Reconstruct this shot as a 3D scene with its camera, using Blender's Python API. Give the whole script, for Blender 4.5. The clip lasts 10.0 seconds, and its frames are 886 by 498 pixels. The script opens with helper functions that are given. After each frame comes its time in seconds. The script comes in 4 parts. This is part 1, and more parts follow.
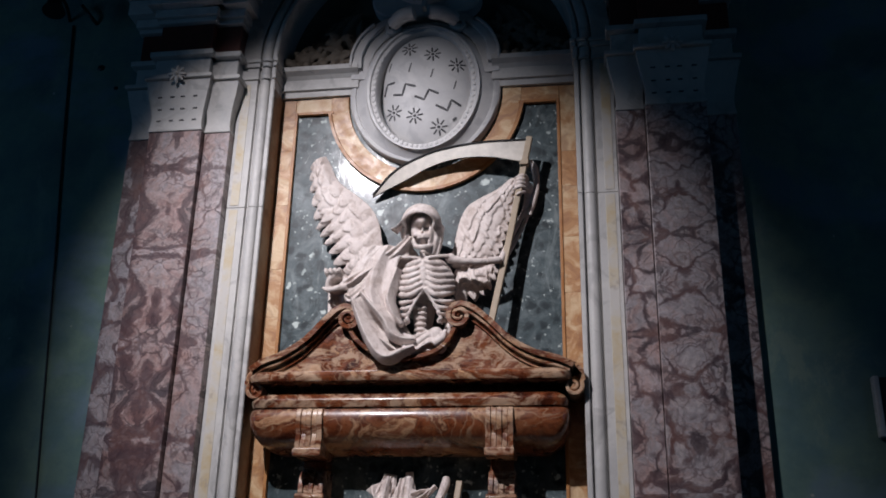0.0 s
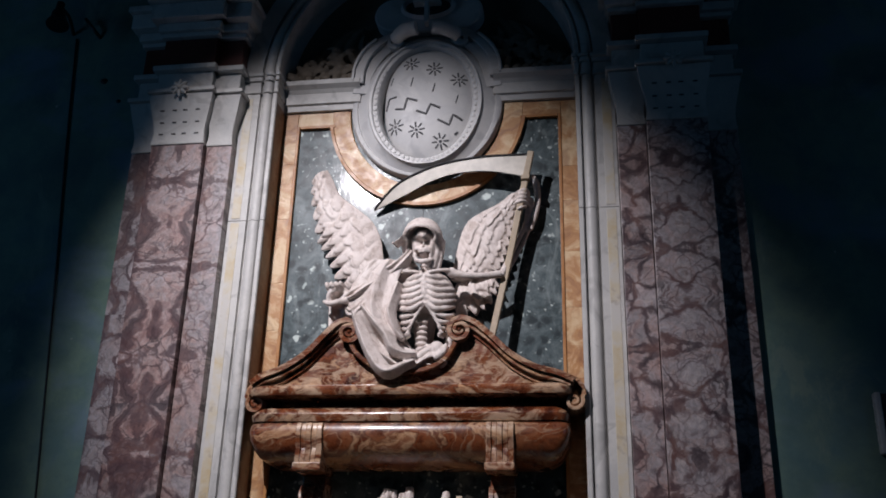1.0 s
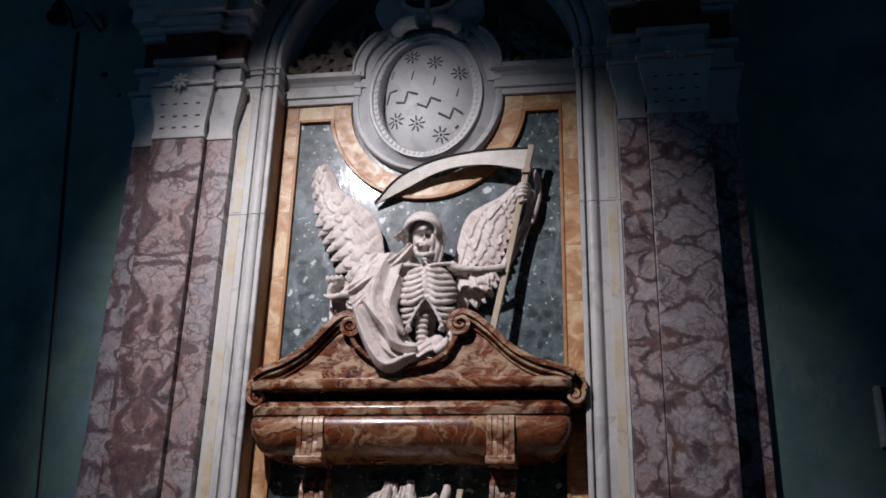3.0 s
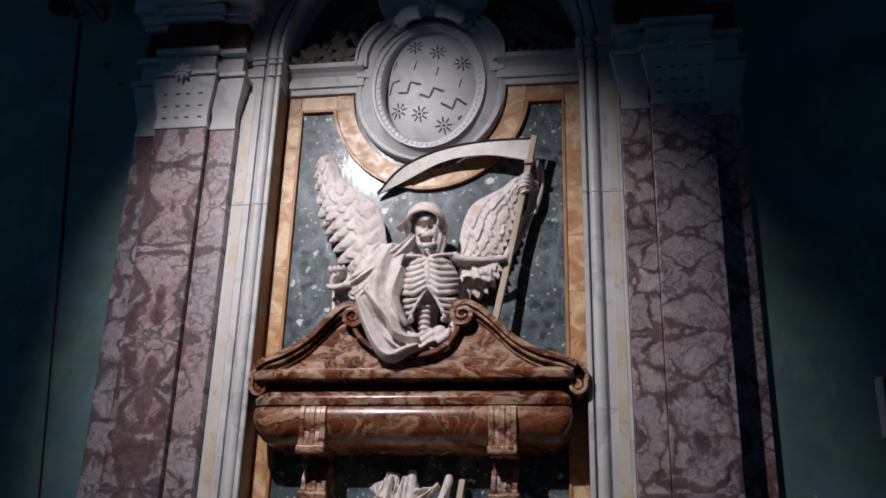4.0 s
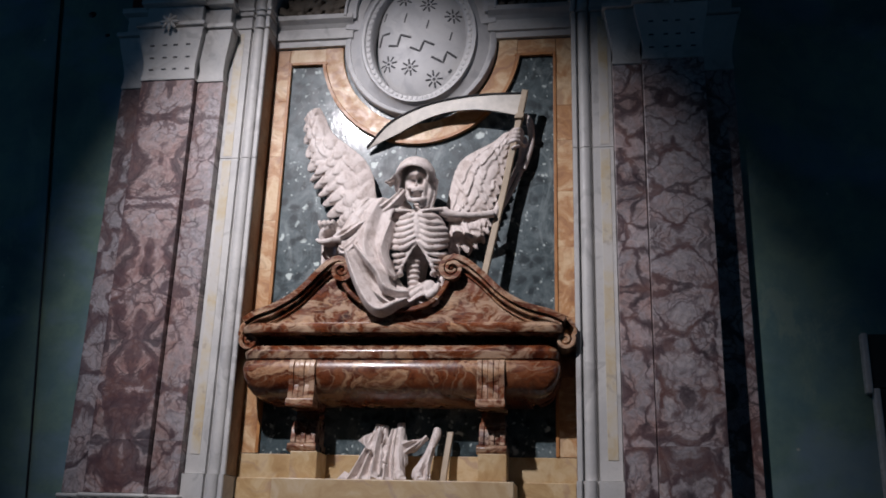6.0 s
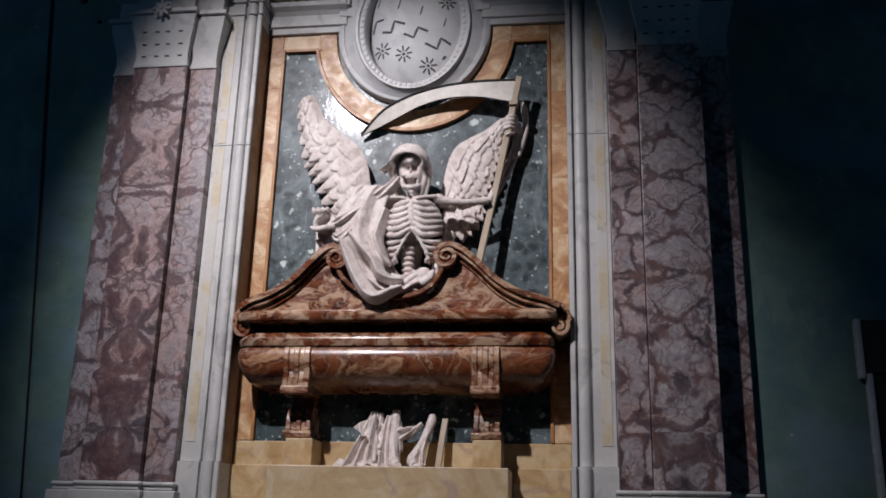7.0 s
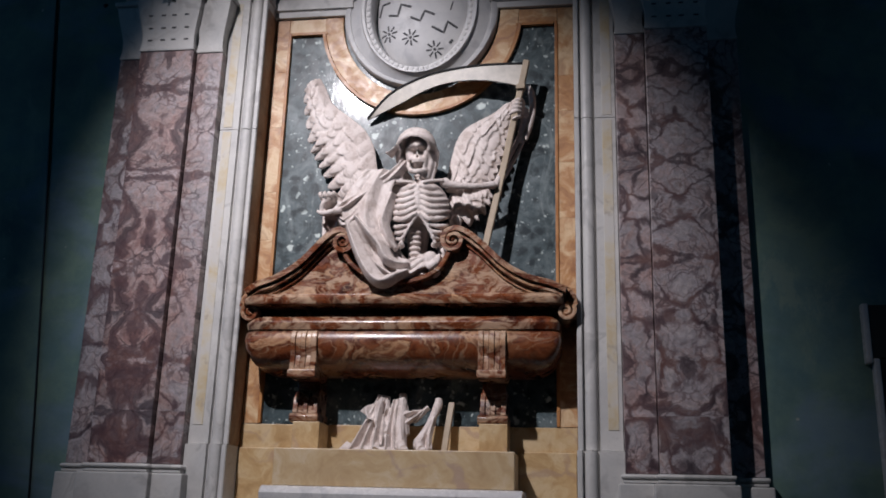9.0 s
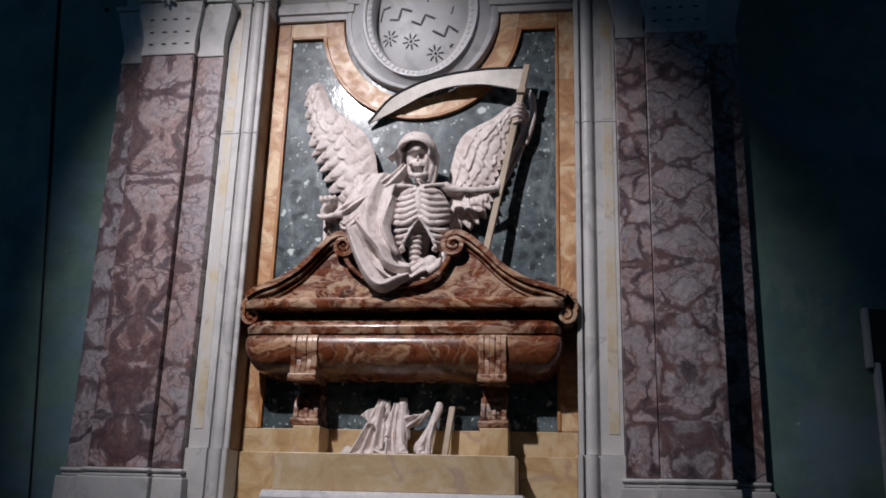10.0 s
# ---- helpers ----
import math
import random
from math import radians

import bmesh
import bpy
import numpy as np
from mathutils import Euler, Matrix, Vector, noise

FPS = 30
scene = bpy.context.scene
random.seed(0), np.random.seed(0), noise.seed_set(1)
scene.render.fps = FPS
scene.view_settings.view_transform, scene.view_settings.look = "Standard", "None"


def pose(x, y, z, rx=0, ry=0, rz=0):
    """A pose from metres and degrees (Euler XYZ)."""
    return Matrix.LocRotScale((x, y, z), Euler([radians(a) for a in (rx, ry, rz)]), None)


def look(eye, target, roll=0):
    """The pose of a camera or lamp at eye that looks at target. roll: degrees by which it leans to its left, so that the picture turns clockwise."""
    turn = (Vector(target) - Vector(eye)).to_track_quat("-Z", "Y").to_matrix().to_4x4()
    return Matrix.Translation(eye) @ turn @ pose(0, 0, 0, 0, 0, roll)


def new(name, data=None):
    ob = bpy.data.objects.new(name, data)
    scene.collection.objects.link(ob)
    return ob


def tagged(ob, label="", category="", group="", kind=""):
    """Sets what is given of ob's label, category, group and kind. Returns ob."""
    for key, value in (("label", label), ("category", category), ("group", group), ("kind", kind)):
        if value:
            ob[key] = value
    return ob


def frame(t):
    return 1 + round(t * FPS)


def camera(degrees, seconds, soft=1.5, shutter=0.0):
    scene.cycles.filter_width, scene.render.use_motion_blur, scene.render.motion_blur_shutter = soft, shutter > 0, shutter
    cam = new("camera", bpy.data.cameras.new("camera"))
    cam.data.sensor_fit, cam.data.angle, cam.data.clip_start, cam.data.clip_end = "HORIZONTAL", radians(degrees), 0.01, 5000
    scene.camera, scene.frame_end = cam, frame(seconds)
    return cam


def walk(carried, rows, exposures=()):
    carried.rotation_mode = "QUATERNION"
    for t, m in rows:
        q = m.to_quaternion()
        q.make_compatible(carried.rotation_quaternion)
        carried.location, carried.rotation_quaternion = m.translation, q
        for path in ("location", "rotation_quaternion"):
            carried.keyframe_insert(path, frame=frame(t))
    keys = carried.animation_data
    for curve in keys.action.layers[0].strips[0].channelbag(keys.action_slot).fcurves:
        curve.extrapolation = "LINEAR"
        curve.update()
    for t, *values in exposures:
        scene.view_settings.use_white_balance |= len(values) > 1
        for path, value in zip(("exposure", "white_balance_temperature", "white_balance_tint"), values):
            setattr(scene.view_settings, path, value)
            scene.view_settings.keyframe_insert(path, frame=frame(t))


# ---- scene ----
FOV = 50.57
cam = camera(FOV, 10.0, soft=1.8)
EYE = (1.11, -6.0, 1.6)
# seconds, yaw, pitch, roll
TURNS = [(0.0, 9.035, 20.973, 1.267), (0.5, 9.207, 21.488, 1.390), (1.0, 9.127, 21.835, 1.549), (1.5, 9.161, 22.103, 1.395),
         (2.0, 9.374, 21.872, 1.567), (2.5, 9.356, 21.632, 1.339), (2.7, 9.249, 21.588, 1.451), (3.8, 9.170, 20.924, 1.620),
         (4.0, 9.310, 20.869, 1.696), (4.5, 9.636, 20.681, 1.644), (5.0, 9.478, 20.095, 1.573), (5.5, 8.950, 19.387, 1.733),
         (5.7, 8.706, 18.812, 1.868), (6.8, 8.170, 17.452, 1.423), (7.0, 8.166, 17.354, 1.492), (7.5, 8.110, 16.751, 1.696),
         (8.0, 7.994, 16.755, 1.748), (8.5, 8.108, 16.689, 1.763), (9.0, 8.557, 16.379, 1.666), (9.5, 8.520, 16.521, 1.805),
         (10.0, 8.603, 16.625, 1.698)]


def aim(yaw, pitch, roll):
    return Matrix.Translation(EYE) @ pose(0, 0, 0, 0, 0, yaw) @ pose(0, 0, 0, 90 + pitch) @ pose(0, 0, 0, 0, 0, roll)


walk(cam, [(t, aim(*a)) for t, *a in TURNS])

# ---- light ----
world = bpy.data.worlds.new("night_sky")
scene.world = world
world.use_nodes = True
world.node_tree.nodes["Background"].inputs[0].default_value = (0.02, 0.035, 0.07, 1)
world.node_tree.nodes["Background"].inputs[1].default_value = 0.15


def spot(name, at, to, watts, degrees, blend, size, colour):
    data = bpy.data.lights.new(name, "SPOT")
    data.energy, data.spot_size, data.spot_blend, data.shadow_soft_size, data.color = watts, radians(degrees), blend, size, colour
    ob = new(name, data)
    ob.matrix_world = look(at, to)
    return ob


spot("spotlight", (-1.55, -4.45, 6.72), (-0.22, 0, 3.08), 1540, 52.0, 1.0, 0.08, (1.0, 0.955, 1.015))
# blue fill lamps added for the bluish dark parts, in made-up unseen openings
def blue_fill(at, to, w, h, watts):
    data = bpy.data.lights.new("blue_fill_lamp", "AREA")
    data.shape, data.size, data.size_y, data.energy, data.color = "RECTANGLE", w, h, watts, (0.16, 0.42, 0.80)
    new("blue_fill_lamp", data).matrix_world = look(at, to)


blue_fill((2.5, -10.95, 6.2), (1.0, 0, 3.5), 2.4, 3.2, 2.5)
blue_fill((-6.05, -3.4, 4.2), (0.0, -3.4, 4.2), 2.0, 2.8, 22)
blue_fill((6.05, -3.4, 4.2), (0.0, -3.4, 4.2), 2.0, 2.8, 9)


# ---- materials ----
class Mat:
    """A small builder for node materials in object space."""

    def __init__(self, name, rough=0.5, coat=0.0):
        self.m = bpy.data.materials.new(name)
        self.m.use_nodes = True
        self.t = self.m.node_tree
        self.b = self.t.nodes["Principled BSDF"]
        self.b.inputs["Roughness"].default_value = rough
        self.b.inputs["Coat Weight"].default_value = coat
        self.b.inputs["Coat Roughness"].default_value = 0.06
        self.co = self.t.nodes.new("ShaderNodeTexCoord").outputs["Object"]

    def node(self, kind, **given):
        n = self.t.nodes.new(kind)
        for key, value in given.items():
            s = n.inputs[key.replace("_", " ")]
            if isinstance(value, bpy.types.NodeSocket):
                self.t.links.new(value, s)
            else:
                s.default_value = value
        return n

    def link(self, a, b):
        self.t.links.new(a, b)

    def stretch(self, x, y, z, turn=(0, 0, 0)):
        n = self.node("ShaderNodeMapping", Vector=self.co)
        n.inputs["Scale"].default_value = (x, y, z)
        n.inputs["Rotation"].default_value = [radians(a) for a in turn]
        return n.outputs[0]

    def noise(self, scale, detail=6.0, rough=0.6, distort=0.0, at=None):
        n = self.node("ShaderNodeTexNoise", Vector=at or self.co, Scale=scale, Detail=detail, Roughness=rough, Distortion=distort)
        return n.outputs[0]

    def warp(self, scale, amount, at=None):
        at = at or self.co
        n = self.node("ShaderNodeTexNoise", Vector=at, Scale=scale, Detail=4.0)
        c = self.node("ShaderNodeVectorMath")
        c.operation = "MULTIPLY_ADD"
        self.link(n.outputs["Color"], c.inputs[0])
        c.inputs[1].default_value = (amount,) * 3
        self.link(at, c.inputs[2])
        return c.outputs[0]

    def cells(self, scale, at, feature="F1", out="Color"):
        n = self.t.nodes.new("ShaderNodeTexVoronoi")
        n.feature = feature
        n.inputs["Scale"].default_value = scale
        self.link(at, n.inputs["Vector"])
        return n.outputs[out]

    def ramp(self, fac, *stops):
        n = self.node("ShaderNodeValToRGB", Fac=fac)
        e = n.color_ramp.elements
        for i, (p, c) in enumerate(stops):
            k = e[i] if i < 2 else e.new(p)
            k.position = p
            k.color = (*c, 1) if len(c) == 3 else c
        return n.outputs[0]

    def grey(self, fac, a, b, lo=0.0, hi=1.0):
        n = self.node("ShaderNodeMapRange", Value=fac, From_Min=a, From_Max=b, To_Min=lo, To_Max=hi)
        return n.outputs[0]

    def mix(self, fac, a, b, blend="MIX"):
        n = self.t.nodes.new("ShaderNodeMix")
        n.data_type, n.blend_type = "RGBA", blend
        for k, value in ((0, fac), (6, a), (7, b)):
            if isinstance(value, bpy.types.NodeSocket):
                self.link(value, n.inputs[k])
            elif isinstance(value, tuple):
                n.inputs[k].default_value = (*value, 1)
            else:
                n.inputs[k].default_value = value
        return n.outputs[2]

    def done(self, colour, height=None, bump=0.2, depth=0.004, rough=None):
        if isinstance(colour, tuple):
            self.b.inputs["Base Color"].default_value = (*colour, 1)
        else:
            self.link(colour, self.b.inputs["Base Color"])
        if height is not None:
            n = self.node("ShaderNodeBump", Strength=bump, Distance=depth, Height=height)
            self.link(n.outputs[0], self.b.inputs["Normal"])
        if rough is not None:
            self.link(rough, self.b.inputs["Roughness"])
        return self.m


def breccia():
    m = Mat("mauve_breccia_marble", 0.35)
    # slabs sawn from one block and opened like a book, across the shaft's middle and from course to course
    rnd = m.t.nodes.new("ShaderNodeObjectInfo").outputs["Random"]
    sep = m.node("ShaderNodeSeparateXYZ", Vector=m.co)

    def calc(op, a, b=0.0):
        n = m.t.nodes.new("ShaderNodeMath")
        n.operation = op
        for k, value in enumerate((a, b)):
            if isinstance(value, bpy.types.NodeSocket):
                m.link(value, n.inputs[k])
            else:
                n.inputs[k].default_value = value
        return n.outputs[0]
    half = calc("ABSOLUTE", calc("SUBTRACT", calc("ABSOLUTE", sep.outputs[0]), 1.735))
    course = calc("PINGPONG", calc("SUBTRACT", sep.outputs[2], 1.603), 0.32)
    # the saw lets the picture drift a little from slab to slab
    drift = calc("MULTIPLY", calc("FLOOR", calc("DIVIDE", calc("SUBTRACT", sep.outputs[2], 1.603), 0.64)), 0.05)
    join = m.t.nodes.new("ShaderNodeCombineXYZ")
    m.link(half, join.inputs[0])
    m.link(drift, join.inputs[1])
    m.link(course, join.inputs[2])
    # the two halves are never quite alike
    sway = m.node("ShaderNodeVectorMath")
    sway.operation = "MULTIPLY_ADD"
    m.link(m.node("ShaderNodeTexNoise", Vector=m.co, Scale=2.6, Detail=5.0).outputs["Color"], sway.inputs[0])
    sway.inputs[1].default_value = (0.30, 0.30, 0.30)
    m.link(join.outputs[0], sway.inputs[2])
    off = m.node("ShaderNodeVectorMath")
    off.operation = "MULTIPLY_ADD"
    m.link(rnd, off.inputs[0])
    off.inputs[1].default_value = (5.0, 3.0, 9.0)
    m.link(sway.outputs[0], off.inputs[2])
    w = m.warp(6.0, 0.09, m.warp(1.8, 0.30, off.outputs[0]))
    w2 = m.warp(34.0, 0.03, w)
    body = m.ramp(m.noise(2.4, 10.0, 0.72, 0.6, w), (0.30, (0.16, 0.085, 0.08)), (0.40, (0.26, 0.165, 0.155)), (0.46, (0.33, 0.25, 0.24)), (0.52, (0.29, 0.26, 0.275)), (0.58, (0.38, 0.32, 0.31)),
                  (0.64, (0.29, 0.19, 0.17)), (0.72, (0.45, 0.38, 0.35)))
    shade = m.grey(m.cells(3.4, w2), 0.0, 1.0, 0.25, 0.75)
    col = m.mix(0.7, body, shade, "OVERLAY")
    # greyer and pinker parts of the block, then small flecks
    col = m.mix(m.grey(m.noise(1.7, 3.0, 0.5, 0.3, w), 0.40, 0.60, 0.0, 0.45), col, (0.36, 0.34, 0.36))
    col = m.mix(m.grey(m.noise(2.3, 4.0, 0.6, 0.5), 0.50, 0.64, 0.0, 0.5), col, (0.34, 0.20, 0.175))
    fine = m.grey(m.noise(17.0, 8.0, 0.75, 1.2), 0.35, 0.65, 0.2, 0.8)
    col = m.mix(0.6, col, fine, "OVERLAY")

    def matrix(scale, wide, share, soft, f, most=0.92):
        """Dark filling of uneven width between clasts, absent in places."""
        d = m.cells(scale, w2, "DISTANCE_TO_EDGE", "Distance")
        k = calc("MULTIPLY", m.noise(f, 5.0, 0.65, 0.4, w), -wide)
        k = calc("ADD", k, wide * share)
        return m.grey(calc("ADD", d, k), 0.0, soft, most, 0.0)
    dark = m.ramp(m.noise(5.0, 5.0, at=w), (0.38, (0.03, 0.017, 0.024)), (0.52, (0.075, 0.040, 0.046)), (0.66, (0.13, 0.060, 0.052)))
    col = m.mix(matrix(3.4, 0.6, 0.412, 0.045, 3.0, 0.75), col, dark)
    # hairline joints round most clasts
    hair = m.grey(m.cells(3.4, w2, "DISTANCE_TO_EDGE", "Distance"), 0.010, 0.03, 0.6, 0.0)
    col = m.mix(calc("MULTIPLY", hair, m.grey(m.noise(4.0, 3.0, at=w), 0.36, 0.46)), col, dark)
    web = m.grey(m.cells(8.5, w2, "DISTANCE_TO_EDGE", "Distance"), 0.012, 0.06, 0.55, 0.0)
    col = m.mix(calc("MULTIPLY", web, m.grey(m.noise(3.1, 4.0, 0.6), 0.44, 0.54)), col, dark)
    small = m.grey(m.noise(1.8, 3.0, at=w), 0.42, 0.50)
    col = m.mix(calc("MULTIPLY", small, matrix(13.0, 0.7, 0.47, 0.07, 4.0, 0.7)), col, dark)
    return m.done(col, m.noise(60.0), 0.08, 0.002, m.grey(m.noise(9.0), 0.3, 0.7, 0.3, 0.5))


def onyx(name="brown_alabaster", pale=(0.25, 0.12, 0.06), much=0.35):
    m = Mat(name, 0.24, 0.3)
    w = m.warp(1.8, 0.6, m.stretch(1, 1, 1.7, (0, 18, 0)))
    n = m.noise(2.3, 6.0, 0.58, 1.3, w)
    col = m.ramp(n, (0.30, (0.03, 0.008, 0.005)), (0.41, (0.085, 0.020, 0.008)), (0.49, (0.19, 0.055, 0.020)), (0.545, (0.085, 0.022, 0.010)),
                 (0.60, (0.43, 0.25, 0.14)), (0.66, (0.18, 0.060, 0.028)), (0.76, (0.52, 0.36, 0.24)))
    s = m.node("ShaderNodeMath", Value=m.noise(1.7, 3.0, 0.5, 0.8, w))
    s.operation = "PINGPONG"
    s.inputs[1].default_value = 0.05
    col = m.mix(m.grey(s.outputs[0], 0.043, 0.049, 0.0, 0.4), col, (0.48, 0.33, 0.21))
    col = m.mix(m.grey(m.noise(9.0, 5.0, at=w), 0.56, 0.74, 0.0, 0.75), col, (0.06, 0.016, 0.010))
    col = m.mix(m.grey(m.noise(7.0, 7.0, 0.65, 0.8, w), 0.48, 0.60, 0.0, much), col, pale)
    wave = m.node("ShaderNodeBump", Strength=0.25, Distance=0.004, Height=m.noise(13.0, 4.0, 0.6))
    m.link(wave.outputs[0], m.b.inputs["Coat Normal"])
    return m.done(col, m.noise(30.0), 0.10, 0.003, m.grey(m.noise(11.0, 5.0), 0.3, 0.7, 0.16, 0.42))


def green():
    m = Mat("green_breccia_marble", 0.45, 0.26)
    m.b.inputs["Coat Roughness"].default_value = 0.10
    m.b.inputs["Specular IOR Level"].default_value = 0.3
    # upright polishing marks break up the gloss
    marks = m.node("ShaderNodeBump", Strength=0.28, Distance=0.004, Height=m.noise(16.0, 4.0, 0.6, 0.8, m.stretch(1, 1, 0.22, (0, 8, 0))))
    m.link(marks.outputs[0], m.b.inputs["Coat Normal"])
    w = m.warp(9.0, 0.12, m.warp(30.0, 0.03))
    base = m.ramp(m.noise(4.0, 9.0, 0.72, 0.5), (0.32, (0.016, 0.028, 0.033)), (0.47, (0.055, 0.08, 0.088)), (0.68, (0.16, 0.195, 0.205)))
    base = m.mix(m.grey(m.noise(8.0, 8.0, 0.72, 0.6), 0.50, 0.60, 0.0, 0.8), base, (0.018, 0.03, 0.034))
    for scale, keep, r0, r1, colour in ((5.0, 0.66, 0.17, 0.22, (0.58, 0.65, 0.62)), (9.0, 0.66, 0.20, 0.27, (0.50, 0.57, 0.55)), (17.0, 0.70, 0.20, 0.32, (0.36, 0.42, 0.41)), (34.0, 0.70, 0.20, 0.35, (0.40, 0.46, 0.45)), (11.0, 0.60, 0.2, 0.5, (0.012, 0.022, 0.027))):
        one = m.grey(m.cells(scale, w), keep, keep + 0.02)
        k = m.node("ShaderNodeMath", Value=one)
        k.operation = "MULTIPLY"
        m.link(m.grey(m.cells(scale, w, out="Distance"), r0, r1, 1.0, 0.0), k.inputs[1])
        base = m.mix(k.outputs[0], base, colour)
    base = m.mix(m.grey(m.noise(6.0, 5.0, 0.6, 1.5, m.stretch(1, 1, 0.35)), 0.56, 0.66, 0.0, 0.4), base, (0.25, 0.295, 0.30))
    return m.done(base, m.noise(4.0, 3.0, at=m.stretch(1, 1, 0.4)), 0.06, 0.004, m.grey(m.noise(12.0), 0.3, 0.7, 0.36, 0.5))


def yellow(name, deep, mid, pale, rough=0.42, vein=(0.24, 0.11, 0.06)):
    m = Mat(name, rough)
    # every block shows another cut of the stone
    cut = m.node("ShaderNodeVectorMath")
    cut.operation = "MULTIPLY_ADD"
    m.link(m.t.nodes.new("ShaderNodeObjectInfo").outputs["Random"], cut.inputs[0])
    cut.inputs[1].default_value = (4.0, 7.0, 6.0)
    m.link(m.co, cut.inputs[2])
    w = m.warp(12.0, 0.06, m.warp(2.6, 0.4, cut.outputs[0]))
    col = m.ramp(m.noise(3.2, 8.0, 0.68, 0.9, w), (0.28, deep), (0.47, mid), (0.6, pale), (0.75, mid))
    d = m.cells(2.6, w, "DISTANCE_TO_EDGE", "Distance")
    k = m.node("ShaderNodeMath", Value=m.noise(3.0, 4.0, at=w))
    k.operation = "MULTIPLY_ADD"
    k.inputs[1].default_value, k.inputs[2].default_value = -0.5, 0.27
    t = m.node("ShaderNodeMath", Value=d)
    m.link(k.outputs[0], t.inputs[1])
    col = m.mix(m.grey(t.outputs[0], 0.0, 0.05, 0.45, 0.0), col, vein)
    col = m.mix(m.grey(m.noise(15.0, 6.0, at=w), 0.55, 0.8, 0.0, 0.5), col, deep)
    return m.done(col, m.noise(40.0), 0.08, 0.002, m.grey(m.noise(14.0), 0.3, 0.7, rough - 0.1, rough + 0.15))


def white(name, a, b, vein, rough=0.5):
    m = Mat(name, rough)
    w = m.warp(2.0, 0.5)
    col = m.ramp(m.noise(2.5, 8.0, 0.65, 0.6, w), (0.3, a), (0.7, b))
    col = m.mix(m.grey(m.noise(3.2, 5.0, 0.5, 1.8, w), 0.55, 0.64, 0.0, 0.5), col, vein)
    col = m.mix(m.grey(m.noise(45.0, 5.0), 0.55, 0.8, 0.0, 0.35), col, vein)
    return m.done(col, m.noise(70.0), 0.15, 0.003, m.grey(m.noise(20.0), 0.3, 0.7, rough - 0.1, rough + 0.15))


def plaster():
    m = Mat("green_plaster", 0.8)
    col = m.ramp(m.noise(0.9, 6.0, 0.6), (0.34, (0.055, 0.115, 0.115)), (0.5, (0.15, 0.235, 0.185)), (0.66, (0.085, 0.17, 0.19)))
    col = m.mix(m.grey(m.noise(5.0, 8.0, 0.7), 0.42, 0.66, 0.0, 0.6), col, (0.065, 0.13, 0.14))
    # pale blue patches put the blue light on the wall into the colour
    col = m.mix(m.grey(m.noise(0.8, 5.0, 0.55, 0.4, m.stretch(1, 1, 1.6)), 0.52, 0.62, 0.0, 0.55), col, (0.15, 0.22, 0.31))
    col = m.mix(m.grey(m.noise(2.4, 7.0, 0.7, 0.6, m.stretch(1, 1, 0.5)), 0.56, 0.64, 0.0, 0.5), col, (0.20, 0.27, 0.22))
    col = m.mix(m.grey(m.cells(3.2, m.warp(6.0, 0.1), out="Distance"), 0.045, 0.03), col, (0.30, 0.34, 0.31))
    return m.done(col, m.noise(25.0, 8.0), 0.3, 0.006)


def plain(name, colour, rough=0.6, metal=0.0, var=0.25):
    m = Mat(name, rough)
    m.b.inputs["Metallic"].default_value = metal
    lo = tuple(c * (1 - var) for c in colour)
    return m.done(m.ramp(m.noise(14.0, 6.0), (0.3, lo), (0.7, colour)), m.noise(50.0), 0.12, 0.003)


BRECCIA, ONYX, GREEN = breccia(), onyx(), green()
ONYX_PALE = onyx("cream_brown_alabaster", (0.54, 0.38, 0.26), 0.7)
ORANGE = yellow("orange_yellow_marble", (0.19, 0.07, 0.03), (0.43, 0.225, 0.095), (0.62, 0.46, 0.28))
SIENA = yellow("pale_yellow_marble", (0.30, 0.17, 0.07), (0.46, 0.31, 0.15), (0.55, 0.42, 0.25), 0.4, (0.30, 0.20, 0.17))
PINK_SIENA = yellow("pinkish_yellow_marble", (0.38, 0.25, 0.13), (0.48, 0.35, 0.20), (0.54, 0.43, 0.29), 0.4, (0.30, 0.20, 0.20))
WHITE = white("grey_white_marble", (0.41, 0.405, 0.40), (0.58, 0.565, 0.54), (0.29, 0.28, 0.275))


def statuary():
    m = Mat("statuary_marble", 0.55)
    col = m.ramp(m.noise(3.5, 8.0, 0.65), (0.3, (0.58, 0.50, 0.465)), (0.7, (0.72, 0.65, 0.615)))
    col = m.mix(m.grey(m.noise(17.0, 7.0, 0.7, 0.5), 0.50, 0.66, 0.0, 0.6), col, (0.35, 0.27, 0.225))
    # chisel pits, coloured darker where they sink
    pit = m.grey(m.noise(19.0, 4.0, 0.6, 0.8, m.stretch(1, 1, 0.6, (0, 35, 0))), 0.36, 0.44)
    col = m.mix(m.grey(pit, 0.0, 1.0, 0.32, 0.0), col, (0.26, 0.20, 0.17))
    n = m.mix(0.45, m.noise(26.0, 8.0, 0.7), pit)
    return m.done(col, n, 0.5, 0.010, m.grey(m.noise(20.0), 0.3, 0.7, 0.45, 0.7))


STATUARY = statuary()
SHIELD = white("medallion_marble", (0.46, 0.46, 0.47), (0.60, 0.59, 0.58), (0.38, 0.38, 0.39), 0.5)


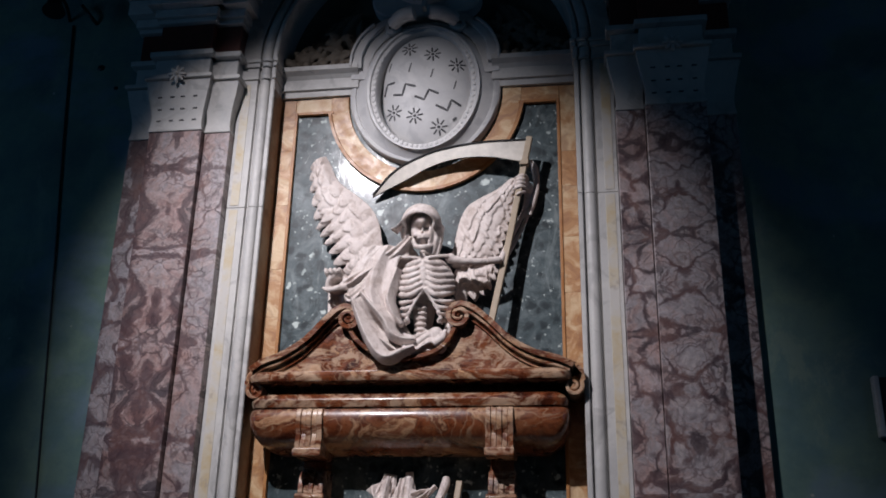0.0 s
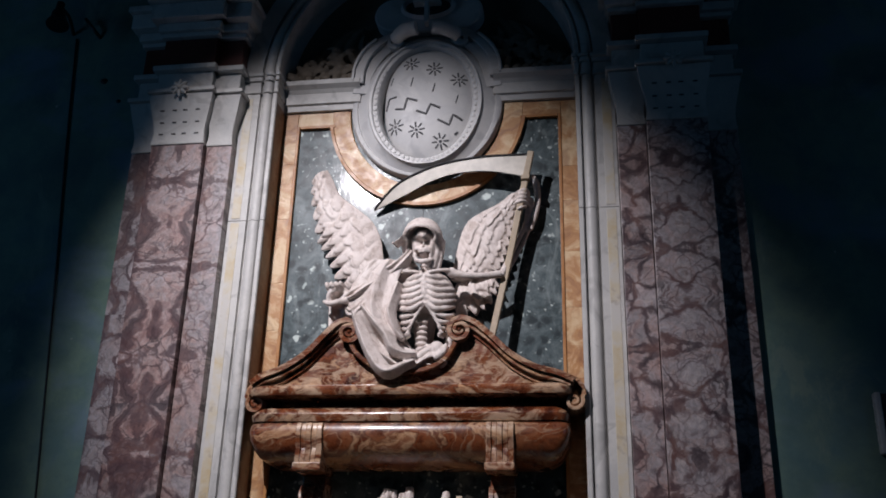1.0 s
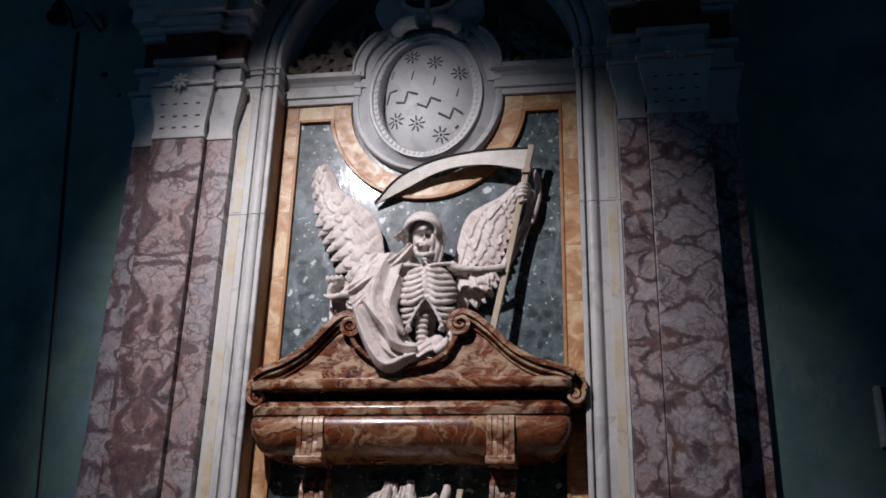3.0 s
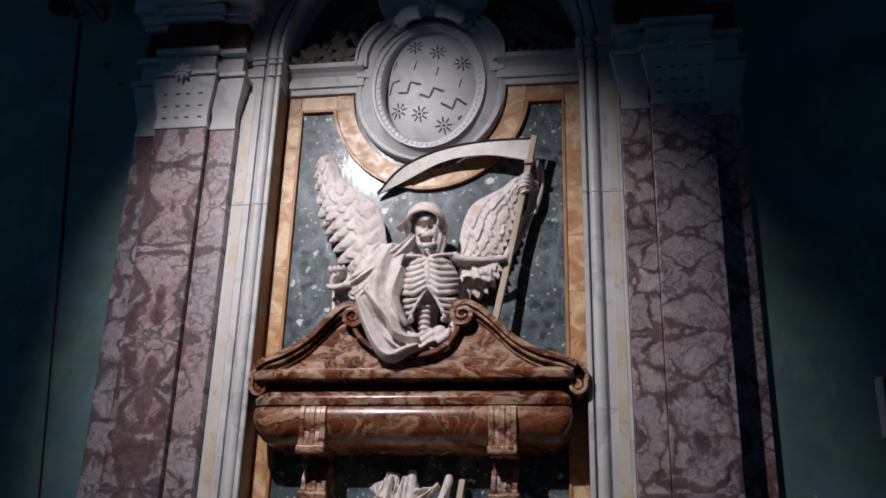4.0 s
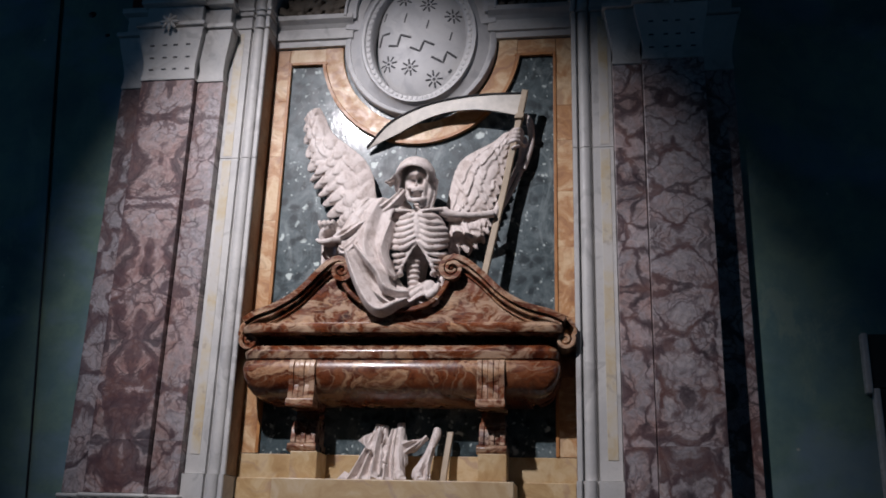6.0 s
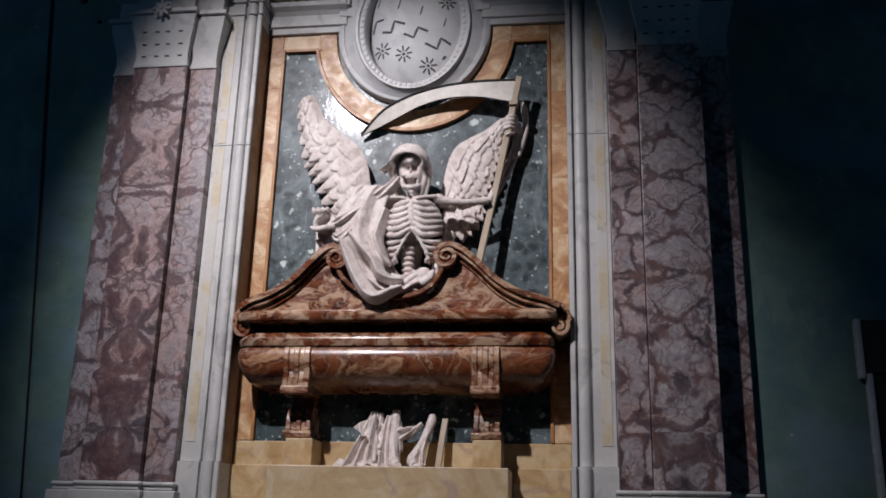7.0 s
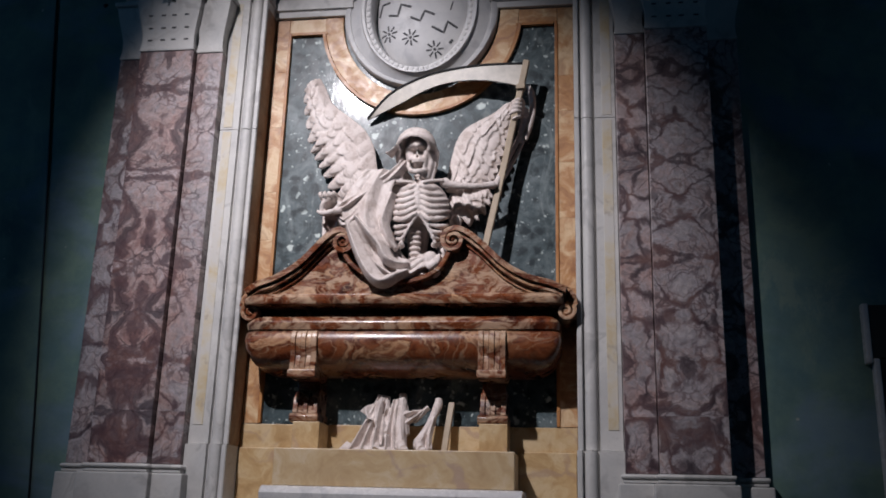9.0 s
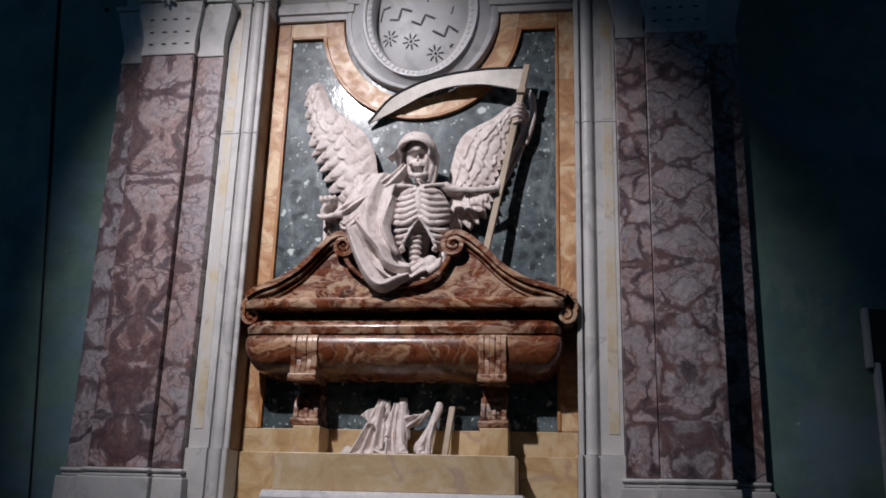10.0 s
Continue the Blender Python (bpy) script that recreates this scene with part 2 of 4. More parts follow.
def inlay():
    m = Mat("mottled_yellow_inlay", 0.5)
    w = m.warp(6.0, 0.1)
    col = m.ramp(m.noise(5.0, 6.0, 0.6, 0.4, w), (0.42, (0.53, 0.51, 0.48)), (0.54, (0.53, 0.475, 0.37)), (0.66, (0.50, 0.40, 0.25)))
    col = m.mix(m.grey(m.noise(14.0, 5.0, at=w), 0.58, 0.68, 0.0, 0.6), col, (0.34, 0.29, 0.25))
    return m.done(col, m.noise(50.0), 0.1, 0.002)


INLAY = inlay()
POLISHED = white("polished_white_marble", (0.46, 0.46, 0.47), (0.60, 0.59, 0.58), (0.34, 0.34, 0.36), 0.22)
# dark colour for shield marks, slots, a shadow line and a hollow
DARKLINE = plain("dark_lines_and_shade", (0.06, 0.06, 0.065), 0.6)
PLASTER = plaster()
# stucco colour lowered to hold the shade above the cornice, beyond the spotlight
STUCCO = plain("shade_toned_stucco", (0.17, 0.14, 0.11), 0.8)
IRON = plain("black_iron", (0.012, 0.012, 0.014), 0.5)
BLADE = plain("ivory_painted_blade", (0.53, 0.485, 0.42), 0.4, 0.0, 0.3)
SHAFTWOOD = plain("pale_varnished_wood", (0.42, 0.33, 0.23), 0.45)
TIMBER = plain("assumed_dark_fill", (0.02, 0.018, 0.016), 0.6)
FLOORSTONE = white("floor_stone", (0.12, 0.11, 0.10), (0.18, 0.17, 0.16), (0.15, 0.14, 0.14), 0.35)
CEIL = plain("ceiling_plaster", (0.35, 0.34, 0.32), 0.8)
REDFASCIA = plain("red_marble_fascia", (0.14, 0.045, 0.035), 0.35)


# ---- mesh helpers ----
def box(bm, x0, x1, y0, y1, z0, z1):
    v = [bm.verts.new((x, y, z)) for x in (x0, x1) for y in (y0, y1) for z in (z0, z1)]
    for f in ((0, 1, 3, 2), (4, 6, 7, 5), (0, 4, 5, 1), (2, 3, 7, 6), (0, 2, 6, 4), (1, 5, 7, 3)):
        bm.faces.new([v[i] for i in f])


def extrude(bm, rings, closed=True):
    """Skin a row of equal rings of points, with both ends closed."""
    rows = [[bm.verts.new(p) for p in r] for r in rings]
    n = len(rows[0])
    for a, b in zip(rows, rows[1:]):
        for i in range(n if closed else n - 1):
            j = (i + 1) % n
            bm.faces.new((a[i], a[j], b[j], b[i]))
    if closed:
        bm.faces.new(rows[0][::-1]), bm.faces.new(rows[-1])


def run_x(bm, prof, x0, x1):
    extrude(bm, [[(x, y, z) for y, z in prof] for x in (x0, x1)])


def run_z(bm, prof, z0, z1):
    extrude(bm, [[(x, y, z) for x, y in prof] for z in (z0, z1)])


def slab(bm, poly, y0, y1):
    extrude(bm, [[(x, y, z) for x, z in poly] for y in (y0, y1)])


def band(bm, path, w, y0, y1):
    """A strip of width w (or widths) along a path in the wall plane."""
    ws = w if isinstance(w, (list, tuple)) else [w] * len(path)
    rings = []
    for i, (x, z) in enumerate(path):
        a, b = path[max(0, i - 1)], path[min(len(path) - 1, i + 1)]
        d = Vector((b[0] - a[0], b[1] - a[1])).normalized()
        nx, nz = -d.y * ws[i] / 2, d.x * ws[i] / 2
        rings.append([(x + nx, y0, z + nz), (x - nx, y0, z - nz), (x - nx, y1, z - nz), (x + nx, y1, z + nz)])
    extrude(bm, rings)


def arc(cx, cz, rx, rz, a0, a1, n):
    return [(cx + rx * math.cos(radians(a0 + (a1 - a0) * i / n)), cz + rz * math.sin(radians(a0 + (a1 - a0) * i / n))) for i in range(n + 1)]


def arch(bm, prof, cx, cz, a0, a1, n=48):
    """Sweep a profile of (radius, y) round a centre in the wall plane."""
    extrude(bm, [[(cx + r * math.cos(radians(a0 + (a1 - a0) * i / n)), y, cz + r * math.sin(radians(a0 + (a1 - a0) * i / n))) for r, y in prof] for i in range(n + 1)])


def ring(bm, prof, cx, cz, n=72):
    """A closed ring of an oval: profile rows (rx, rz, y)."""
    rows = [[bm.verts.new((cx + rx * math.cos(2 * math.pi * i / n), y, cz + rz * math.sin(2 * math.pi * i / n))) for rx, rz, y in prof] for i in range(n)]
    k = len(prof)
    for i in range(n):
        a, b = rows[i], rows[(i + 1) % n]
        for j in range(k):
            bm.faces.new((a[j], a[(j + 1) % k], b[(j + 1) % k], b[j]))


def curve(pts, n=6):
    """A smooth line through points (Catmull-Rom)."""
    p = [Vector(q) for q in pts]
    p = [2 * p[0] - p[1]] + p + [2 * p[-1] - p[-2]]
    out = []
    for i in range(1, len(p) - 2):
        a, b, c, d = p[i - 1:i + 3]
        for k in range(n):
            t = k / n
            out.append(0.5 * (2 * b + (c - a) * t + (2 * a - 5 * b + 4 * c - d) * t * t + (3 * b - a - 3 * c + d) * t ** 3))
    return out + [p[-2]]


def tube(bm, pts, r, n=10, flat=1.0, axis=(0, 1, 0), steps=5):
    """A closed tube along points; r: one radius or one per point; flat squeezes it along axis."""
    rs = r if isinstance(r, (list, tuple)) else [r] * len(pts)
    path = curve(pts, steps) if steps else [Vector(p) for p in pts]
    rings, ax = [], Vector(axis)
    for i, p in enumerate(path):
        f = i / (len(path) - 1) * (len(rs) - 1)
        k = min(int(f), len(rs) - 2)
        rad = rs[k] + (rs[k + 1] - rs[k]) * (f - k)
        d = (path[min(i + 1, len(path) - 1)] - path[max(i - 1, 0)]).normalized()
        u = d.cross(ax)
        u = u.normalized() if u.length > 1e-4 else d.orthogonal().normalized()
        w = d.cross(u).normalized()
        rings.append([p + u * rad * math.cos(2 * math.pi * j / n) + w * rad * flat * math.sin(2 * math.pi * j / n) for j in range(n)])
    extrude(bm, rings)


def ball(bm, at, r, turn=(0, 0, 0), seg=16):
    m = pose(*at, *turn) @ Matrix.Diagonal((*r, 1))
    bmesh.ops.create_uvsphere(bm, u_segments=seg, v_segments=seg // 2 + 2, radius=1, matrix=m)


def mesh(name, bm, material, smooth=False, bevel=0.0, angle=35):
    bmesh.ops.recalc_face_normals(bm, faces=bm.faces)
    me = bpy.data.meshes.new(name)
    if smooth:
        lim = radians(angle)
        for f in bm.faces:
            f.smooth = True
        for e in bm.edges:
            e.smooth = len(e.link_faces) == 2 and e.calc_face_angle(0) < lim
    bm.to_mesh(me)
    bm.free()
    me.materials.append(material)
    ob = new(name, me)
    if bevel:
        b = ob.modifiers.new("bevel", "BEVEL")
        b.width, b.segments, b.limit_method, b.angle_limit = bevel, 2, "ANGLE", radians(40)
        b.harden_normals = False
    return ob


def part(name, bm, material, parent, label="", **kw):
    ob = mesh(name, bm, material, **kw)
    ob.parent = parent
    if parent.parent is None and parent.type == "EMPTY":
        ob.matrix_parent_inverse = Matrix.Translation(-parent.location)
    if label:
        ob["label"] = label
    return ob


def thing(name, at, label, category, group="", kind=""):
    ob = new(name)
    ob.location = at
    ob.empty_display_size = 0.05
    return tagged(ob, label, category, group, kind)


def B():
    return bmesh.new()


# moves sarcophagus and figure back by scaling about the camera, unchanged in its view
VIEW_SET_BACK = Matrix.Translation((-0.0111, 0.06, -0.016)) @ Matrix.Diagonal((1.01, 1.01, 1.01, 1))


def struct(name, bm, material, label, category, **kw):
    return tagged(mesh(name, bm, material, **kw), label, category, kind="structure")


# ---- the room ----
bm = B(); box(bm, -9, 9, -11.4, 1.2, -0.3, 0.0)
struct("floor", bm, FLOORSTONE, "grey stone church floor", "floor")
bm = B(); box(bm, -9, 9, -11.4, 1.2, 11.0, 11.3)
struct("ceiling", bm, CEIL, "high plain plaster ceiling", "ceiling")
WALL_Y, RIGHT_Y = -0.14, -0.11
bm = B()
box(bm, -9, -2.1, WALL_Y, 0.5, 0.004, 10.996)
struct("wall_left_of_monument", bm, PLASTER, "dark green mottled plaster wall", "wall")
bm = B()
box(bm, 2.1, 9, RIGHT_Y, 0.5, 0.004, 10.996)
struct("wall_right_of_monument", bm, PLASTER, "dark green mottled plaster wall", "wall")
bm = B()
box(bm, -2.1, 2.1, -0.1, 0.5, 7.0, 10.996)
struct("wall_above_monument", bm, PLASTER, "dark plaster wall over the arch", "wall")
# unseen side walls, opened up for the added blue fill lamps
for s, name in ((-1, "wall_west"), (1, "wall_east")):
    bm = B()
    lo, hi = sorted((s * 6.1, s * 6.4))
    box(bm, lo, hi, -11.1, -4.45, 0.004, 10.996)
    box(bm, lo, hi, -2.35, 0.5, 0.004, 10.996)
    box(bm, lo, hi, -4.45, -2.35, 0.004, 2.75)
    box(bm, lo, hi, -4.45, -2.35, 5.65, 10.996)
    struct(name, bm, PLASTER, "green plaster side wall with an opening for the added blue fill", "wall")
# unseen back wall, likewise cut open for its fill lamp
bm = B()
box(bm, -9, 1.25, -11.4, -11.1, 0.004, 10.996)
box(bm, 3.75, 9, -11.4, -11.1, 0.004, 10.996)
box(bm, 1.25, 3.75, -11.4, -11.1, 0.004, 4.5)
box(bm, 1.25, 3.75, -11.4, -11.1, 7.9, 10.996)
struct("wall_south", bm, PLASTER, "plaster wall with a high opening for the added blue fill", "wall")

# ---- niche: back panel, frame, reveals ----
panel = thing("niche_panel", (0, 0.06, 1.6), "polished dark green breccia panel behind the statue", "wall panel", kind="structure")
for x0, x1 in ((-1.10, -0.004), (-0.001, 1.10)):
    b = B(); box(b, x0, x1, 0.0, 0.12, 1.6, 5.3)
    part("panel_slab", b, GREEN, panel)
bm = B(); box(bm, -2.098, 2.098, 0.124, 0.5, 0.004, 6.996)
struct("niche_backing", bm, STUCCO, "rough masonry behind the niche", "wall")

frame_ob = thing("niche_frame", (0, -0.02, 2.05), "orange-yellow veined marble border of the niche panel", "border", kind="structure")
FX, FI, FB, FT = 1.092, 0.985, 2.20, 5.055


def border_piece(name, poly, y0, y1, m=ORANGE, bevel=0.004):
    b = B(); slab(b, poly, y0, y1)
    return part(name, b, m, frame_ob, bevel=bevel)


def quad(x0, x1, z0, z1):
    return [(x0, z0), (x1, z0), (x1, z1), (x0, z1)]


for s, joints in ((-1, (2.204, 2.62, 3.02, 3.46, 3.81, 4.30, 4.74, 5.165)), (1, (2.204, 2.70, 3.10, 3.58, 3.98, 4.36, 4.63, 5.165))):
    for z0, z1 in zip(joints, joints[1:]):
        border_piece("stile", quad(*sorted((s * FI, s * FX)), z0 + 0.0004, z1 - 0.0004), -0.022, 0.002, bevel=0.0012)
border_piece("bottom_rail", quad(-FX, FX, 1.72, 2.20), -0.024, 0.002, SIENA)
border_piece("top_rail", quad(-FI + 0.002, -0.67, FT, 5.165), -0.022, 0.002)
border_piece("top_rail", quad(0.67, FI - 0.002, FT, 5.165), -0.022, 0.002)
MC = 5.155
b = B(); band(b, arc(0, MC, 0.645, 0.70, 178, 362, 60), 0.135, -0.026, 0.002)
part("lower_arc", b, ORANGE, frame_ob, smooth=True, bevel=0.004)
# thin raised inner bead of the border
LIP = yellow("deep_orange_bead", (0.22, 0.08, 0.02), (0.34, 0.14, 0.04), (0.42, 0.2, 0.07))
for s in (-1, 1):
    border_piece("bead", quad(min(s * FI, s * (FI - 0.022)), max(s * FI, s * (FI - 0.022)), 2.204, FT), -0.032, 0.002, LIP)
    border_piece("bead", quad(min(s * 0.69, s * (FI - 0.024)), max(s * 0.69, s * (FI - 0.024)), FT - 0.024, FT - 0.002), -0.032, 0.002, LIP)
b = B(); band(b, arc(0, MC, 0.725, 0.78, 188, 352, 60), 0.022, -0.036, 0.002)
part("bead", b, LIP, frame_ob, smooth=True)

# jambs: a flat with an inlay, a torus, a bead and the reveal
JAMB = [(1.362, -0.20), (1.362, -0.225), (1.229, -0.225), (1.225, -0.195), (1.215, -0.195)]
JAMB += [(1.176 + 0.038 * math.cos(radians(a)), -0.206 + 0.030 * math.sin(radians(a))) for a in range(0, -181, -18)]
JAMB += [(1.137, -0.195), (1.130, -0.195), (1.128, -0.226), (1.122, -0.233), (1.100, -0.233), (1.094, -0.226), (1.094, 0.12), (1.362, 0.12)]
SPRING = 5.40
LINING = yellow("shaded_reveal_marble", (0.10, 0.045, 0.025), (0.20, 0.11, 0.065), (0.28, 0.17, 0.11), 0.45)
for s in (-1, 1):
    prof = [(s * x, y) for x, y in JAMB]
    jamb = thing("niche_jamb", (s * 1.23, -0.1, 0), "moulded grey-white marble jamb with yellow inlay", "jamb", "niche jambs", "structure")
    b = B(); run_z(b, prof, 2.05, 4.205)
    part("lower_block", b, WHITE, jamb, smooth=True, angle=28)
    b = B(); run_z(b, prof, 4.21, 5.235)
    part("upper_block", b, WHITE, jamb, smooth=True, angle=28)
    for z0, z1 in ((2.17, 4.19), (4.225, 5.20)):
        b = B(); box(b, *sorted((s * 1.275, s * 1.338)), -0.2285, -0.20, z0, z1)
        part("inlay", b, INLAY, jamb, "mottled yellow marble inlay strip", bevel=0.0015)
    # plain foot block of the jamb
    b = B(); run_z(b, [(x + s * (0.010 if abs(x) > 1.3 else -0.006), y - (0.034 if y < 0 else 0)) for x, y in prof], 0.004, 2.046)
    part("foot_block", b, WHITE, jamb, smooth=True, angle=28)
    # marble lining of the reveal, its shade put into the brown colour
    for z0, z1 in ((2.05, 3.12), (3.123, 4.205), (4.208, 5.165)):
        b = B(); box(b, *sorted((s * 1.0925, s * 1.096)), -0.208, 0.0, z0, z1)
        part("reveal_lining", b, LINING, jamb, "brown marble lining coloured as in shade")
    # impost: three steps breaking forward over the jamb
    for k, (z0, z1, p) in enumerate(((5.238, 5.268, 0.015), (5.271, 5.335, 0.006), (5.338, 5.372, 0.022), (5.375, 5.40, 0.034))):
        b = B(); run_z(b, [(x + s * (p if abs(x) > 1.3 else -p * 0.6), y - (p if y < 0 else 0)) for x, y in prof], z0, z1)
        part("impost", b, WHITE, jamb, smooth=True, angle=28, bevel=0.003)

# arch over the niche
arch_ob = thing("niche_arch", (0, -0.1, 5.4), "round moulded grey marble arch over the niche", "arch", kind="structure")
b = B(); arch(b, JAMB, 0, SPRING + 0.004, 0, 180, 64)
part("archivolt", b, WHITE, arch_ob, smooth=True, angle=28)
b = B()
outer = arc(0, SPRING, 1.366, 1.366, 0, 180, 48)
slab(b, [(2.1, SPRING + 0.3), (2.1, 7.0), (-2.1, 7.0), (-2.1, SPRING + 0.3), (-1.366, SPRING + 0.3)] + [p for p in outer[::-1] if p[1] > SPRING + 0.31] + [(1.366, SPRING + 0.3)], -0.18, 0.12)
part("spandrel", b, STUCCO, arch_ob, "shade-darkened stucco spandrel wall")
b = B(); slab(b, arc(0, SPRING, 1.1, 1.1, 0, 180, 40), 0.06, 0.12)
part("tympanum", b, STUCCO, arch_ob, "recessed tympanum in shade-darkened stucco")

# horizontal cornice under the tympanum, in two halves
CORN = [(0.1, 5.17), (-0.05, 5.17), (-0.055, 5.215), (-0.075, 5.22), (-0.075, 5.30), (-0.07, 5.305), (-0.09, 5.335), (-0.125, 5.36), (-0.13, 5.395), (0.1, 5.395)]
for s in (-1, 1):
    b = B(); run_x(b, CORN, *sorted((s * 0.5, s * 1.096)))
    struct("niche_cornice", b, WHITE, "grey marble cornice beside the coat of arms", "cornice", bevel=0.003)

# ---- pilasters ----
SHAFT = ((1.366, 1.556, -0.305), (1.56, 1.958, -0.36), (1.962, 2.16, -0.255))


def pilaster(s):
    p = thing("pilaster", (s * 1.77, -0.2, 0), "purplish breccia marble pilaster with a grey-white marble capital and base", "pilaster", "flanking pilasters", "structure")
    for k, (x0, x1, y) in enumerate(SHAFT):
        if s > 0 and k == 2:
            x1, y = 2.176, -0.17   # set deeper so that the main shaft's shadow covers this strip
        lo, hi = sorted((s * x0, s * x1))
        b = B(); box(b, lo, hi, y, 0.12, 1.915, 4.80)
        part("shaft", b, BRECCIA, p, bevel=0.004)
        # flared capital block: a concave bell that widens to the top
        b = B()
        rings = []
        for i in range(13):
            t = i / 12
            f = 0.012 + 0.045 * (0.5 - 0.5 * math.cos(math.pi * min(1, t * 1.15))) - 0.02 * math.sin(math.pi * t)
            e = f - 0.012
            z = 4.785 + 0.375 * t
            rings.append([(lo - e, y - f, z), (hi + e, y - f, z), (hi + e, 0.0, z), (lo - e, 0.0, z)])
        extrude(b, rings)
        part("capital", b, WHITE, p, smooth=True, angle=40)
        b = B(); box(b, lo - 0.004, hi + 0.004, y - 0.012, 0, 4.768, 4.79)
        part("astragal", b, WHITE, p, bevel=0.006)
        b = B(); box(b, lo - 0.06, hi + 0.06, y - 0.082, 0, 5.168, 5.20)
        part("abacus", b, WHITE, p, bevel=0.006)
        # architrave, fascia and cornice break forward over each strip
        # the first, dark architrave strip paints the shadow line over the abacus
        for name, z0, z1, out, m in (("architrave", 5.203, 5.225, -0.01, DARKLINE), ("architrave", 5.228, 5.36, 0.022, WHITE), ("taenia", 5.363, 5.405, 0.075, WHITE),
                                     ("frieze", 5.408, 5.66, 0.015, REDFASCIA), ("cornice", 5.663, 5.70, 0.05, WHITE), ("cornice", 5.703, 5.77, 0.08, WHITE),
                                     ("cornice", 5.773, 5.90, 0.15, WHITE), ("cornice", 5.903, 5.95, 0.19, WHITE)):
            b = B(); box(b, lo - out * 0.6, hi + out * 0.6, y - out, 0.1, z0, z1)
            part(name, b, m, p, bevel=0.006)
        # base
        b = B(); box(b, lo - 0.025, hi + 0.025, y - 0.03, 0.1, 1.883, 1.912)
        part("base_torus", b, WHITE, p, smooth=True, bevel=0.013)
        b = B(); box(b, lo - 0.014, hi + 0.014, y - 0.018, 0.1, 1.862, 1.88)
        part("base_fillet", b, WHITE, p, bevel=0.004)
        b = B(); box(b, lo - 0.04, hi + 0.04, y - 0.045, 0.1, 0.004, 1.858)
        part("plinth", b, WHITE, p, bevel=0.008)
    # the main capital: dark bars paint shaded slots, four columns; flower on the abacus
    y = -0.36
    for i in range(4):
        for j in range(3):
            x = s * 1.759 + (-0.135, -0.04, 0.04, 0.135)[i]
            z = 4.85 + 0.09 * j
            t = (z - 4.785) / 0.375
            f = 0.012 + 0.045 * (0.5 - 0.5 * math.cos(math.pi * min(1, t * 1.15))) - 0.02 * math.sin(math.pi * t)
            b = B(); box(b, x - 0.016, x + 0.016, y - f - 0.005, y + 0.02, z, z + 0.010)
            part("drop", b, DARKLINE, p, "small dark bar drawing a shaded slot")
    b = B()
    for a in range(0, 360, 45):
        c, q = math.cos(radians(a)), math.sin(radians(a))
        ball(b, (s * 1.759 + 0.038 * c, y - 0.092, 5.19 + 0.038 * q), (0.034, 0.016, 0.014), (0, -a, 0), 10)
    ball(b, (s * 1.759, y - 0.098, 5.19), (0.018, 0.022, 0.018), seg=10)
    part("flower", b, WHITE, p, "carved eight-petalled flower", smooth=True)
    return p


pilaster(-1)
pilaster(1)

# ---- base below the sarcophagus ----
base = thing("monument_base", (0, -0.2, 0), "yellow veined marble plinth on a white marble slab", "plinth", kind="structure")
b = B(); box(b, -0.727, 0.727, -0.42, -0.03, 1.80, 2.02)
part("plinth_block", b, PINK_SIENA, base, "pale yellow veined marble block", bevel=0.005)
for s in (-1, 1):
    b = B(); box(b, *sorted((s * 0.730, s * 1.085)), -0.06, -0.03, 1.72, 2.045)
    part("side_block", b, SIENA, base, bevel=0.004)
    b = B(); box(b, *sorted((s * 0.50, s * 0.672)), -0.26, -0.03, 2.022, 2.195)
    part("console_block", b, SIENA, base, bevel=0.004)
b = B(); run_x(b, [(-0.03, 1.70), (-0.47, 1.70), (-0.50, 1.72), (-0.505, 1.755), (-0.48, 1.785), (-0.45, 1.798), (-0.03, 1.798)], -0.775, 0.775)
part("slab", b, POLISHED, base, "white marble slab with a rounded edge", smooth=True)
b = B(); box(b, -1.08, 1.08, -0.40, -0.03, 0.004, 1.697)
part("pedestal", b, WHITE, base, bevel=0.006)

# ---- pale surround in the side wall; door and dark panels are assumed ----
door = thing("pale_surround", (3.53, RIGHT_Y, 0), "pale moulded stone surround with assumed dark panels inside", "door", kind="structure")
for x0, x1 in ((2.841, 2.879), (4.189, 4.227)):
    b = B(); box(b, x0, x1, RIGHT_Y - 0.05, RIGHT_Y + 0.01, 0.004, 2.624)
    part("architrave", b, POLISHED, door, "pale grey moulded stone upright", bevel=0.010)
for x0, x1 in ((2.802, 2.839), (4.229, 4.266)):
    b = B(); box(b, x0, x1, RIGHT_Y - 0.055, RIGHT_Y + 0.01, 2.59, 2.958)
    part("ear", b, POLISHED, door, "pale grey stepped ear of the surround", bevel=0.010)
b = B(); box(b, 2.842, 4.226, RIGHT_Y - 0.03, RIGHT_Y + 0.01, 2.627, 2.953)
part("lintel", b, TIMBER, door, "assumed dark panel filling the top of the surround", bevel=0.004)
b = B(); box(b, 2.882, 4.186, RIGHT_Y - 0.02, RIGHT_Y + 0.01, 0.004, 2.621)
part("door_leaf", b, TIMBER, door, "assumed dark panel filling the surround", bevel=0.004)

# ---- sarcophagus ----
sarc = thing("sarcophagus", (0, -0.2, 2.19), "polished brown veined alabaster sarcophagus with scrolled pediment", "sarcophagus")


